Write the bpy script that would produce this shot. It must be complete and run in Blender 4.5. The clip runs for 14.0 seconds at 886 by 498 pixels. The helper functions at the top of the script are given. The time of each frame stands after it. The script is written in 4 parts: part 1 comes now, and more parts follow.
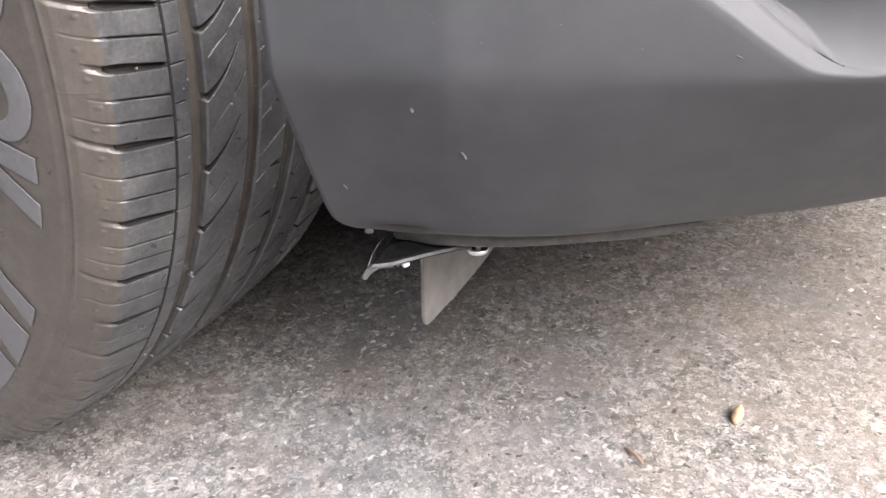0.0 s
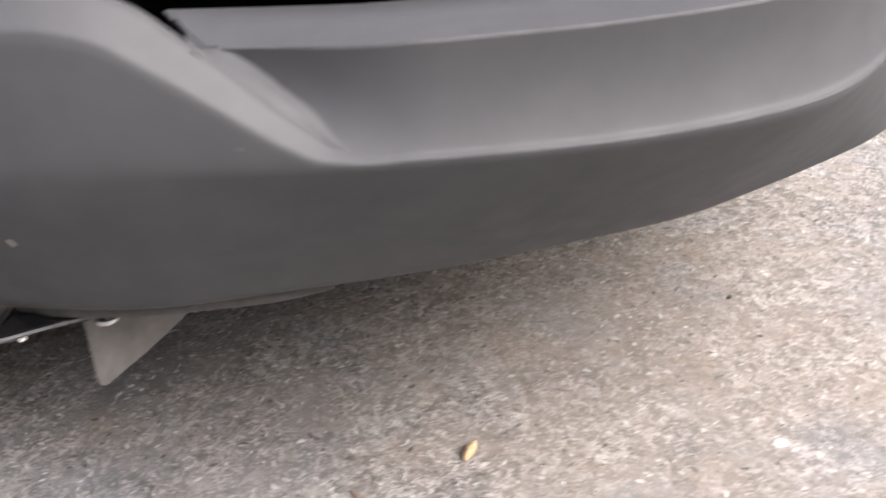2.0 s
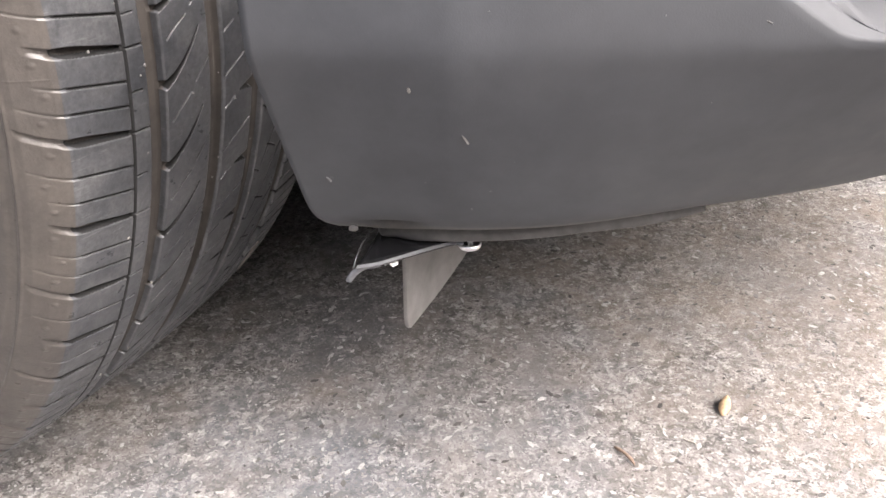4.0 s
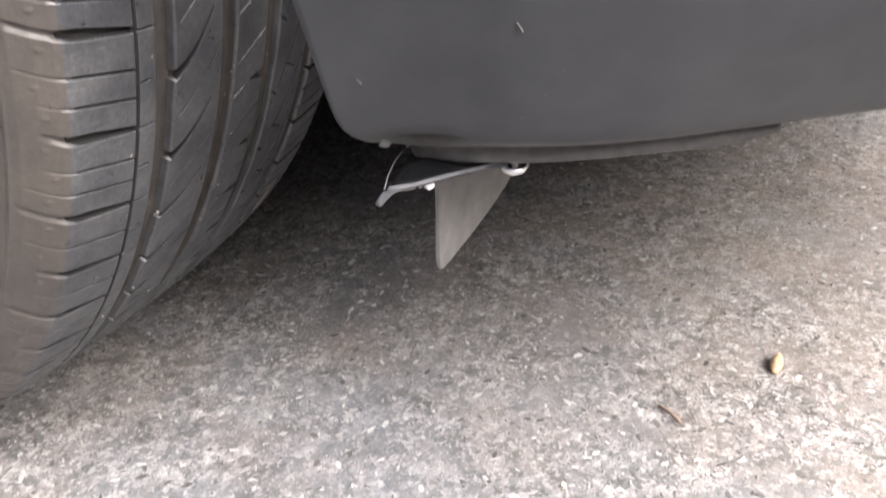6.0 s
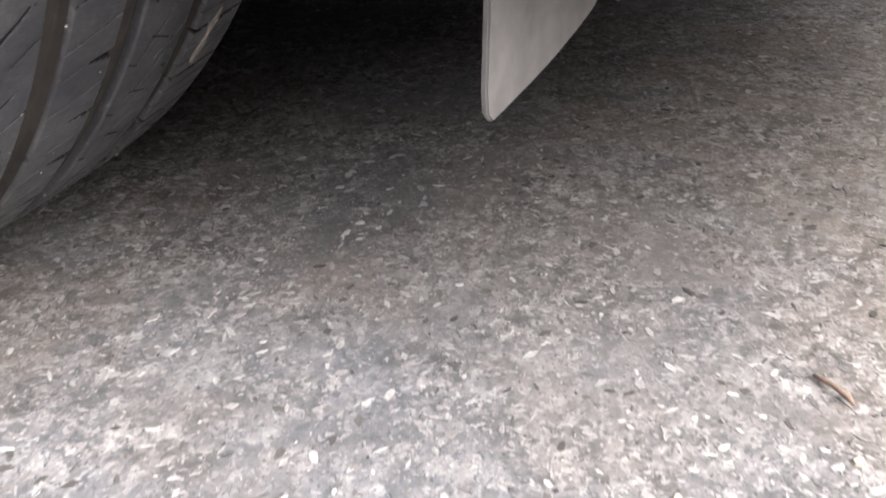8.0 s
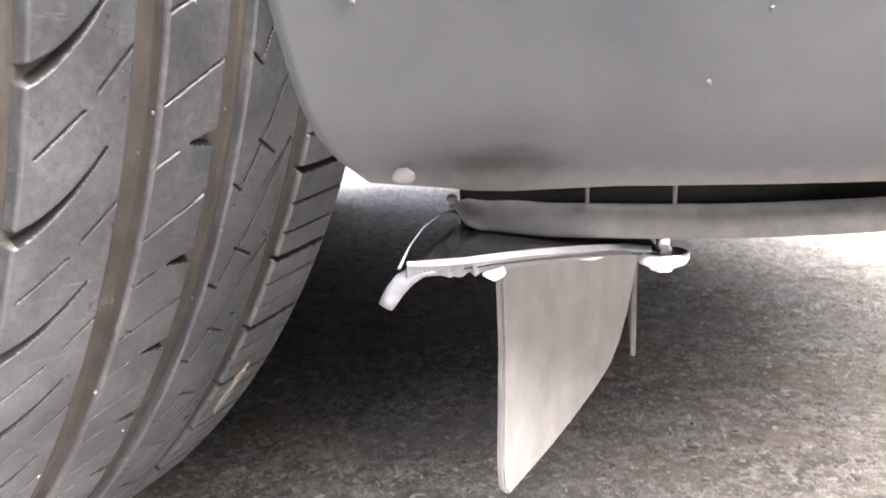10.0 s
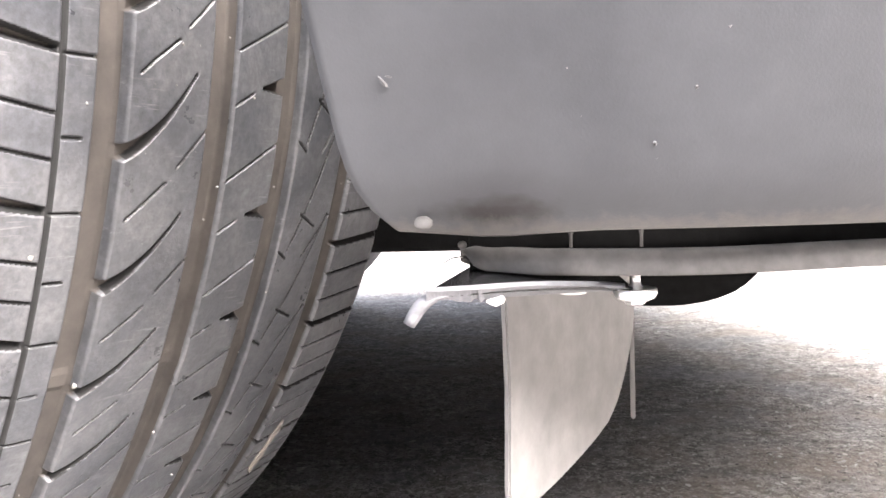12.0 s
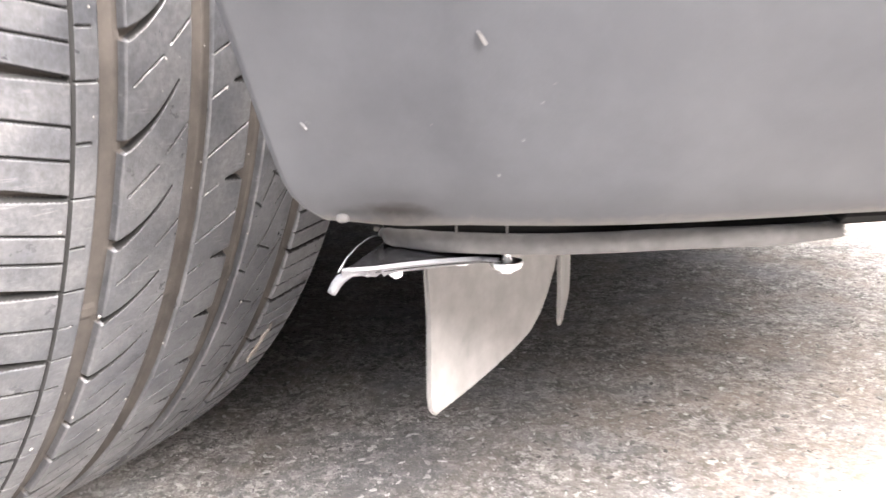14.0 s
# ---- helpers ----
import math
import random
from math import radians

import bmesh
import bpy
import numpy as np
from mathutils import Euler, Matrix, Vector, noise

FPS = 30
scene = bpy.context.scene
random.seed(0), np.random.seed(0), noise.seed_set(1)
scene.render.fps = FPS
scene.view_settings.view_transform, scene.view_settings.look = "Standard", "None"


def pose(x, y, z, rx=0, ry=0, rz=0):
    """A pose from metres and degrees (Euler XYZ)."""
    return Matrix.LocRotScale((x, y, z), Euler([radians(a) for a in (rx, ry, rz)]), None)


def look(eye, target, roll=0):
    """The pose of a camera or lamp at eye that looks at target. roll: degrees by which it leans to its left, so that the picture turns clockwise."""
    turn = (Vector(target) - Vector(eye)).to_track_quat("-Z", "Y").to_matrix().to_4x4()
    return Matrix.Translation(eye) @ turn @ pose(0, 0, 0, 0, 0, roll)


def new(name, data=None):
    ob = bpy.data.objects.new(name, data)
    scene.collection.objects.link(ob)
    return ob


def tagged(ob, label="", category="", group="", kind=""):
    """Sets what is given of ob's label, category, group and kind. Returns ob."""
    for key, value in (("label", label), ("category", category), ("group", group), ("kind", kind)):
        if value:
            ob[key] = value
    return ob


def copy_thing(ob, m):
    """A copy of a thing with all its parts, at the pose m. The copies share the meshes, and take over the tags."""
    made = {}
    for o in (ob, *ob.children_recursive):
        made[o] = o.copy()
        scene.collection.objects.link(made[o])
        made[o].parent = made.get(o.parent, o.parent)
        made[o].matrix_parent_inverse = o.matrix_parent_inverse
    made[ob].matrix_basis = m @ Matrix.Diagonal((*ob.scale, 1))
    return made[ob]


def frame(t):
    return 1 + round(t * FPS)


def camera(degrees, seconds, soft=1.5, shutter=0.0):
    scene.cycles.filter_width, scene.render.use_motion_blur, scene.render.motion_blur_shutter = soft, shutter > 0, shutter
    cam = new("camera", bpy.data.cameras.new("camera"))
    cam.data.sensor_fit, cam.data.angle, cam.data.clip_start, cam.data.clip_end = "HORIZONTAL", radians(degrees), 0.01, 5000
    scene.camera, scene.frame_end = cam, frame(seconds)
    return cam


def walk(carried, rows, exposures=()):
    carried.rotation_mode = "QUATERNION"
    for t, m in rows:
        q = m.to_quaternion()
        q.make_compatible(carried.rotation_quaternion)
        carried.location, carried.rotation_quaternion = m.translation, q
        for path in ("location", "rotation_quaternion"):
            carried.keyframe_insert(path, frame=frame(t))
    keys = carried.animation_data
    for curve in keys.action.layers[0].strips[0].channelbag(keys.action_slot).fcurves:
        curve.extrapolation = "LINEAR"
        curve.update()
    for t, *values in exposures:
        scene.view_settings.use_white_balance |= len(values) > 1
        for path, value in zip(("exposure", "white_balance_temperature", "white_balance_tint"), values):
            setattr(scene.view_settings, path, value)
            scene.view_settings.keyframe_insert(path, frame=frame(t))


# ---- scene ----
cam = camera(55.7, 14.0, shutter=0.5)
PATH = [
    (0, (0.047, -0.001, 0.411), (-0.005, 1.737, -0.577), -1.8),
    (0.5, (0.055, -0.004, 0.411), (0.013, 1.735, -0.577), -1.7),
    (1, (0.072, 0.009, 0.415), (0.044, 1.748, -0.571), -1.6),
    (1.2, (0.116, 0.012, 0.427), (0.082, 1.748, -0.565), -1.7),
    (1.4, (0.168, 0.013, 0.441), (0.149, 1.752, -0.546), -1.6),
    (1.5, (0.197, 0.012, 0.451), (0.185, 1.749, -0.54), -1.5),
    (1.7, (0.231, 0.004, 0.454), (0.253, 1.747, -0.526), -1.4),
    (2, (0.206, 0.01, 0.438), (0.279, 1.743, -0.558), -1.3),
    (2.2, (0.156, 0.012, 0.426), (0.234, 1.743, -0.572), -1.5),
    (2.5, (0.085, 0.011, 0.415), (0.172, 1.743, -0.582), -1.7),
    (3, (0.025, 0.017, 0.414), (0.129, 1.747, -0.583), -1.5),
    (3.2, (0.024, 0.021, 0.407), (0.13, 1.752, -0.589), -1.5),
    (5.3, (0.02, 0.036, 0.381), (0.092, 1.772, -0.609), -1.6),
    (5.5, (0.022, 0.045, 0.363), (0.095, 1.782, -0.624), -1.7),
    (6, (0.012, 0.054, 0.354), (0.076, 1.763, -0.684), -1.7),
    (6.5, (0.021, 0.054, 0.343), (0.073, 1.686, -0.812), -1.7),
    (7, (0.022, 0.061, 0.323), (0.061, 1.688, -0.839), -1.7),
    (7.2, (0.018, 0.094, 0.294), (0.046, 1.722, -0.867), -1.7),
    (7.5, (0.011, 0.137, 0.253), (0.037, 1.778, -0.89), -1.7),
    (7.7, (0.008, 0.161, 0.241), (0.034, 1.828, -0.862), -1.6),
    (8, (0.007, 0.189, 0.227), (0.031, 1.868, -0.859), -1.4),
    (8.3, (0.010, 0.200, 0.238), (0.025, 1.908, -0.803), -1.4),
    (8.5, (0.011, 0.198, 0.257), (0.021, 1.936, -0.733), -1.4),
    (8.7, (0.010, 0.199, 0.268), (0.017, 1.982, -0.636), -1.4),
    (9, (0.01, 0.2, 0.264), (0.011, 2.054, -0.484), -1.4),
    (9.2, (0.008, 0.206, 0.253), (0.006, 2.088, -0.423), -1.4),
    (11.3, (0.015, 0.16, 0.237), (-0.032, 2.154, 0.097), -1.6),
    (11.5, (0.011, 0.157, 0.235), (-0.039, 2.152, 0.101), -1.6),
    (12, (0.012, 0.153, 0.232), (-0.046, 2.147, 0.086), -1.7),
    (12.5, (0.017, 0.151, 0.237), (-0.066, 2.12, -0.104), -1.5),
    (13, (0.019, 0.149, 0.242), (-0.084, 2.093, -0.216), -1.6),
    (13.5, (0.028, 0.139, 0.256), (-0.09, 2.079, -0.216), -1.6),
    (14, (0.051, 0.091, 0.278), (-0.082, 2.026, -0.209), -1.6),
]
EXPOSURES = [
    (0.0, 2.09, 6450, 14), (1.0, 2.12, 6500, 14), (1.5, 2.05, 6400, 15), (2.0, 1.55, 6550, 15), (2.5, 1.32, 6750, 17), (3.0, 1.99, 6550, 16),
    (5.5, 2.20, 6450, 14), (6.5, 1.83, 6350, 14), (7.0, 1.62, 6350, 14), (7.5, 1.69, 6350, 14), (8.0, 2.14, 6300, 14), (8.5, 2.73, 6350, 14), (9.0, 3.45, 6400, 14),
    (11.5, 3.96, 6450, 14), (12.0, 3.97, 6450, 14), (12.5, 4.08, 6650, 14), (13.0, 4.00, 6650, 14), (13.5, 3.97, 6600, 14), (14.0, 4.01, 6500, 14),
]
walk(cam, [(t, look(eye, target, roll)) for t, eye, target, roll in PATH], EXPOSURES)

# ---- light ----
world = bpy.data.worlds.new("sky")
scene.world = world
world.use_nodes = True
wn = world.node_tree.nodes
sky = wn.new("ShaderNodeTexSky")
sky.sky_type, sky.sun_disc = "NISHITA", False
sky.sun_elevation, sky.sun_rotation = radians(48), radians(120)
sky.air_density, sky.dust_density = 1.0, 4.0
haze = wn.new("ShaderNodeHueSaturation")
haze.inputs["Saturation"].default_value = 0.4
world.node_tree.links.new(sky.outputs["Color"], haze.inputs["Color"])
world.node_tree.links.new(haze.outputs["Color"], wn["Background"].inputs["Color"])
wn["Background"].inputs["Strength"].default_value = 0.14
lamp = bpy.data.lights.new("sun", "SUN")
lamp.energy, lamp.angle, lamp.color = 2.6, radians(60), (1.0, 0.93, 0.85)
sun = new("sun", lamp)
sun.matrix_world = look((0, 0, 4.44), (-3.46, 2.0, 0))


# ---- materials ----
class Mat:
    """A principled material with short calls for its texture nodes."""

    def __init__(self, name, rough=0.6, metal=0.0, spec=0.5):
        self.m = bpy.data.materials.new(name)
        self.m.use_nodes = True
        self.t = self.m.node_tree
        self.b = self.t.nodes["Principled BSDF"]
        self.b.inputs["Roughness"].default_value = rough
        self.b.inputs["Metallic"].default_value = metal
        self.b.inputs["Specular IOR Level"].default_value = spec
        self.pos = self.t.nodes.new("ShaderNodeTexCoord").outputs["Object"]

    def node(self, kind, **inputs):
        n = self.t.nodes.new(kind)
        for k, v in inputs.items():
            s = n.inputs[k.replace("_", " ")]
            if isinstance(v, bpy.types.NodeSocket):
                self.t.links.new(v, s)
            else:
                s.default_value = v
        return n

    def noise(self, scale, detail=4.0, rough=0.55, vector=None):
        return self.node("ShaderNodeTexNoise", Vector=vector or self.pos, Scale=scale, Detail=detail, Roughness=rough).outputs["Fac"]

    def cells(self, scale, feature="F1", vector=None, out="Distance"):
        n = self.node("ShaderNodeTexVoronoi", Vector=vector or self.pos, Scale=scale)
        n.feature = feature
        return n.outputs[out]

    def ramp(self, fac, *stops):
        n = self.node("ShaderNodeValToRGB", Fac=fac)
        e = n.color_ramp.elements
        while len(e) < len(stops):
            e.new(0.5)
        for k, (p, c) in zip(e, stops):
            k.position = p
            k.color = (c, c, c, 1) if isinstance(c, (int, float)) else (*c, 1)
        return n.outputs["Color"]

    def mix(self, fac, a, b, mode="MIX"):
        n = self.t.nodes.new("ShaderNodeMix")
        n.data_type, n.blend_type = "RGBA", mode
        for s, v in ((n.inputs[0], fac), (n.inputs[6], a), (n.inputs[7], b)):
            if isinstance(v, bpy.types.NodeSocket):
                self.t.links.new(v, s)
            elif s.type == "RGBA":
                s.default_value = (v, v, v, 1) if isinstance(v, (int, float)) else (*v, 1)
            else:
                s.default_value = v
        return n.outputs[2]

    def math(self, op, a, b=0.0):
        n = self.t.nodes.new("ShaderNodeMath")
        n.operation = op
        for s, v in zip(n.inputs, (a, b)):
            if isinstance(v, bpy.types.NodeSocket):
                self.t.links.new(v, s)
            else:
                s.default_value = v
        return n.outputs[0]

    def colour(self, v):
        if isinstance(v, bpy.types.NodeSocket):
            self.t.links.new(v, self.b.inputs["Base Color"])
        else:
            self.b.inputs["Base Color"].default_value = (*v, 1)
        return self

    def rough(self, v):
        self.t.links.new(v, self.b.inputs["Roughness"])
        return self

    def bump(self, height, strength, distance):
        n = self.node("ShaderNodeBump", Height=height, Strength=strength, Distance=distance)
        self.t.links.new(n.outputs[0], self.b.inputs["Normal"])
        return self


def make_plastic():
    k = Mat("weathered black plastic", 0.65, spec=0.38)
    blotch = k.noise(9, 3)
    film = k.ramp(k.noise(38, 5, 0.65), (0.35, (0.047, 0.050, 0.0555)), (0.7, (0.061, 0.0645, 0.0710)))
    base = k.mix(k.ramp(blotch, (0.35, 0.0), (0.7, 0.6)), film, (0.070, 0.072, 0.0765))
    specks = k.ramp(k.cells(210), (0.0, 1.0), (0.055, 0.0))
    rare = k.ramp(k.noise(60, 2), (0.60, 0.0), (0.66, 1.0))
    # a dark brown patch above the foot beside the wheel
    away = k.node("ShaderNodeVectorMath", Vector=k.pos)
    away.operation = "SUBTRACT"
    away.inputs[1].default_value = (0.020, 0.345, 0.2262)
    flat = k.node("ShaderNodeVectorMath", Vector=away.outputs[0])
    flat.operation = "MULTIPLY"
    flat.inputs[1].default_value = (55.0, 0.0, 240.0)
    far = k.node("ShaderNodeVectorMath", Vector=flat.outputs[0])
    far.operation = "LENGTH"
    far = k.math("ADD", far.outputs["Value"], k.math("MULTIPLY", k.math("SUBTRACT", k.noise(160, 4), 0.5), 1.1))
    base = k.mix(k.ramp(far, (0.25, 0.78), (1.0, 0.0)), base, (0.020, 0.0165, 0.0155))
    # dried dust along the very foot
    up = k.node("ShaderNodeSeparateXYZ", Vector=k.pos).outputs["Z"]
    level = k.math("MULTIPLY", k.math("SUBTRACT", up, 0.2205), 160.0)
    level = k.math("ADD", level, k.math("MULTIPLY", k.math("SUBTRACT", k.noise(240, 5, 0.7), 0.5), 1.3))
    base = k.mix(k.ramp(level, (0.15, 0.6), (0.75, 0.0)), base, (0.125, 0.116, 0.105))
    k.colour(k.mix(k.math("MULTIPLY", specks, rare), base, (0.36, 0.34, 0.32)))
    k.rough(k.ramp(k.noise(55, 4), (0.3, 0.60), (0.7, 0.70)))
    k.bump(k.math("ADD", k.noise(1500, 2), k.math("MULTIPLY", k.noise(90, 3), 0.3)), 0.1, 0.0005)
    return k.m


def make_rubber(name, dark, dust, amount, worn):
    k = Mat(name, 0.5, spec=0.55)
    base = k.ramp(k.noise(160, 5, 0.7), (0.3, dark), (0.75, tuple(1.5 * c for c in dark)))
    film = k.ramp(k.noise(34, 6, 0.68), (0.40, 0.0), (0.64, amount))
    base = k.mix(film, base, dust)
    # rubbed patches and fine scratches over them
    base = k.mix(1.0, base, k.ramp(k.noise(420, 4, 0.7), (0.32, 1 - 0.28 * worn), (0.5, 1.0), (0.68, 1 + 0.32 * worn)), "MULTIPLY")
    drawn = k.node("ShaderNodeVectorMath", Vector=k.pos)
    drawn.operation = "MULTIPLY"
    drawn.inputs[1].default_value = (260, 60, 900)
    rub = k.math("MULTIPLY", k.ramp(k.noise(1.0, 3, 0.6, drawn.outputs[0]), (0.60, 0.0), (0.70, 1.0)), k.ramp(k.noise(45, 3), (0.48, 0.0), (0.60, 0.5 * worn)))
    base = k.mix(rub, base, tuple(1.6 * c for c in dust))
    scuff = k.math("MULTIPLY", k.ramp(k.cells(330), (0.0, 1.0), (0.05, 0.0)), k.ramp(k.noise(75, 2), (0.54, 0.0), (0.62, 1.0)))
    k.colour(k.mix(scuff, base, (0.42, 0.40, 0.37)))
    k.rough(k.ramp(k.noise(90, 5, 0.65), (0.3, 0.25), (0.7, 0.52)))
    k.bump(k.math("ADD", k.noise(900, 3), k.noise(220, 4)), 0.25, 0.0005)
    return k.m


def make_asphalt():
    k = Mat("worn coarse asphalt", 0.85, spec=0.3)
    wobble = k.node("ShaderNodeTexNoise", Vector=k.pos, Scale=210.0, Detail=3.0, Roughness=0.6).outputs["Color"]
    bent = k.node("ShaderNodeVectorMath", Vector=wobble)
    bent.operation = "SCALE"
    bent.inputs["Scale"].default_value = 0.007
    at = k.node("ShaderNodeVectorMath", Vector=k.pos)
    at.operation = "ADD"
    k.t.links.new(bent.outputs[0], at.inputs[1])
    v = at.outputs[0]
    # angular fragments of three sizes, worn flush, in a darker binder
    grey = k.node("ShaderNodeSeparateColor", Color=k.cells(330, vector=v, out="Color")).outputs[0]
    base = k.ramp(grey, (0.0, (0.225, 0.213, 0.205)), (0.2, (0.290, 0.275, 0.264)), (0.6, (0.330, 0.313, 0.301)), (0.86, (0.375, 0.357, 0.344)), (1.0, (0.52, 0.497, 0.480)))
    big = k.node("ShaderNodeSeparateColor", Color=k.cells(150, vector=v, out="Color")).outputs[2]
    base = k.mix(1.0, base, k.ramp(big, (0.0, 0.60), (0.5, 1.0), (1.0, 1.36)), "MULTIPLY")
    small = k.node("ShaderNodeSeparateColor", Color=k.cells(640, vector=v, out="Color")).outputs[1]
    base = k.mix(1.0, base, k.ramp(small, (0.0, 0.62), (0.25, 0.97), (0.85, 1.04), (1.0, 1.40)), "MULTIPLY")
    base = k.mix(0.3, base, k.ramp(k.noise(900, 3, 0.6), (0.3, 0.72), (0.7, 1.26)), "MULTIPLY")
    base = k.mix(1.0, base, k.ramp(k.noise(115, 5, 0.7, v), (0.33, 0.58), (0.5, 1.0), (0.67, 1.34)), "MULTIPLY")
    base = k.mix(1.0, base, k.ramp(k.noise(42, 4, 0.6, v), (0.34, 0.70), (0.66, 1.20)), "MULTIPLY")
    # long slivers lying both ways
    for stretch, tint, least in (((140, 330, 140), (0.60, 0.582, 0.565), 0.51), ((320, 150, 150), (0.56, 0.545, 0.53), 0.52), ((150, 360, 150), (0.10, 0.095, 0.092), 0.51), ((380, 170, 170), (0.10, 0.095, 0.092), 0.52)):
        drawn = k.node("ShaderNodeVectorMath", Vector=v)
        drawn.operation = "MULTIPLY"
        drawn.inputs[1].default_value = stretch
        sliver = k.math("MULTIPLY", k.ramp(k.cells(1.0, vector=drawn.outputs[0]), (0.24, 1.0), (0.30, 0.0)), k.ramp(k.noise(stretch[0] * 0.9, 2), (least, 0.0), (least + 0.03, 1.0)))
        base = k.mix(k.math("MULTIPLY", sliver, 0.88), base, tint)
    flake = k.math("MULTIPLY", k.ramp(k.cells(170, vector=v), (0.20, 1.0), (0.25, 0.0)), k.ramp(k.noise(120, 3), (0.55, 0.0), (0.58, 1.0)))
    base = k.mix(k.math("MULTIPLY", flake, 0.8), base, (0.56, 0.545, 0.53))
    pit = k.math("MULTIPLY", k.ramp(k.cells(290, vector=v), (0.17, 1.0), (0.25, 0.0)), k.ramp(k.noise(150, 3), (0.50, 0.0), (0.54, 1.0)))
    base = k.mix(k.math("MULTIPLY", pit, 0.8), base, (0.075, 0.071, 0.069))
    # old stains: bluish, brown and pale patches a hand wide
    base = k.mix(1.0, base, k.ramp(k.noise(6, 5, 0.62), (0.34, 0.80), (0.66, 1.12)), "MULTIPLY")
    base = k.mix(k.ramp(k.noise(13, 4, 0.6), (0.46, 0.0), (0.66, 0.5)), base, (0.300, 0.258, 0.224))
    shifted = k.node("ShaderNodeVectorMath", Vector=k.pos)
    shifted.operation = "ADD"
    shifted.inputs[1].default_value = (3.1, 1.7, 0.0)
    base = k.mix(k.ramp(k.noise(10, 4, 0.6, shifted.outputs[0]), (0.48, 0.0), (0.66, 0.45)), base, (0.272, 0.286, 0.312))
    # third entry paints the shade behind the tyre, fourth is a dark bluish patch
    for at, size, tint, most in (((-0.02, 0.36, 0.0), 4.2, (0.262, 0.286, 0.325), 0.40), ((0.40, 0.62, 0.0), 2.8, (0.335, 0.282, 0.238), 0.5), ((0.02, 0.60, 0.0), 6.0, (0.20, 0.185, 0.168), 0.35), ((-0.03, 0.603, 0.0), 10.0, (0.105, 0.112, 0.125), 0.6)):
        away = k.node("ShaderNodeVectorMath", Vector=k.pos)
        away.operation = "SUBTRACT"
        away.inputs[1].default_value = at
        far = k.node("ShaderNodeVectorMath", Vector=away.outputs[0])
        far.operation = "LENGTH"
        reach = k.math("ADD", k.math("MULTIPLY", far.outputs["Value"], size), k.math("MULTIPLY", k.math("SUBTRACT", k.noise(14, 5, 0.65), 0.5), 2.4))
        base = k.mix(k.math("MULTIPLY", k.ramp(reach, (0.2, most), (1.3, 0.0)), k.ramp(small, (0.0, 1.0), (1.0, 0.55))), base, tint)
    k.colour(k.mix(1.0, base, (0.80, 0.80, 0.79), "MULTIPLY"))
    height = k.math("ADD", k.math("MULTIPLY", k.noise(360, 5, 0.7, v), 0.7), k.math("MULTIPLY", grey, 0.35))
    height = k.math("SUBTRACT", height, k.math("MULTIPLY", pit, 0.35))
    k.bump(k.math("ADD", height, k.math("MULTIPLY", k.noise(70, 3), 0.7)), 0.9, 0.0020)
    return k.m


def make_chips():
    k = Mat("pale stone chips", 0.75)
    island = k.t.nodes.new("ShaderNodeNewGeometry").outputs["Random Per Island"]
    base = k.ramp(island, (0.0, (0.07, 0.066, 0.062)), (0.2, (0.165, 0.157, 0.150)), (0.5, (0.28, 0.267, 0.256)), (0.82, (0.38, 0.366, 0.354)), (1.0, (0.52, 0.506, 0.492)))
    grain = k.ramp(k.noise(900, 4), (0.3, 0.72), (0.7, 1.15))
    k.colour(k.mix(1.0, base, grain, "MULTIPLY"))
    k.bump(k.noise(700, 4), 0.4, 0.0008)
    return k.m


def make_plain(name, c, rough=0.6, metal=0.0, vary=0.25, scale=120, grain=0.15, spec=0.5):
    k = Mat(name, rough, metal, spec)
    lo, hi = tuple(x * (1 - vary) for x in c), tuple(min(1, x * (1 + vary)) for x in c)
    k.colour(k.ramp(k.noise(scale, 5, 0.65), (0.32, lo), (0.7, hi)))
    k.bump(k.noise(scale * 6, 3), grain, 0.0005)
    return k.m


PLASTIC = make_plastic()
TREAD = make_rubber("dusty tread rubber", (0.031, 0.0326, 0.0362), (0.108, 0.108, 0.110), 0.52, 1.0)
SIDEWALL = make_rubber("brown dusty sidewall rubber", (0.046, 0.041, 0.037), (0.088, 0.077, 0.067), 0.6, 0.35)
# brown groove dust, its colour taken darker to include the grooves' shade
GROOVE = make_plain("brown dust in the grooves, darkened for shade", (0.043, 0.037, 0.032), 0.9, vary=0.35, scale=90)
# dust-free rubber, blackened so its colour holds the shade inside narrow cuts
CUT_SHADE = make_plain("dust-free rubber blackened for shade in the cuts", (0.009, 0.009, 0.009), 0.9, vary=0.3, scale=200)
FIN = make_plain("pale grey flexible plastic", (0.165, 0.159, 0.153), 0.62, vary=0.22, scale=60)
ASPHALT, CHIPS = make_asphalt(), make_chips()
PAINT = make_plain("blue metallic paint", (0.065, 0.080, 0.135), 0.3, 0.3, 0.06, 300, 0.02)
DARK = make_plain("black underbody plastic", (0.009, 0.009, 0.009), 0.9, vary=0.3, spec=0.15)
DARK.node_tree.nodes["Principled BSDF"].inputs["Specular IOR Level"].default_value = 0.08
GLOSS = make_plain("glossy black plastic", (0.012, 0.012, 0.013), 0.22, vary=0.4)
LIPGREY = make_plain("dusty grey lip plastic", (0.075, 0.072, 0.070), 0.65, vary=0.25, scale=160)
EDGE = make_plain("pale worn plastic", (0.115, 0.116, 0.124), 0.5, vary=0.3, scale=200)
STEEL = make_plain("bright zinc steel", (0.82, 0.82, 0.81), 0.34, 1.0, 0.08, 400, 0.05)
WHITE = make_plain("white plastic", (0.78, 0.78, 0.77), 0.45, vary=0.06)
MARK = make_plain("grey raised rubber marking", (0.12, 0.122, 0.13), 0.6, vary=0.12, scale=240)
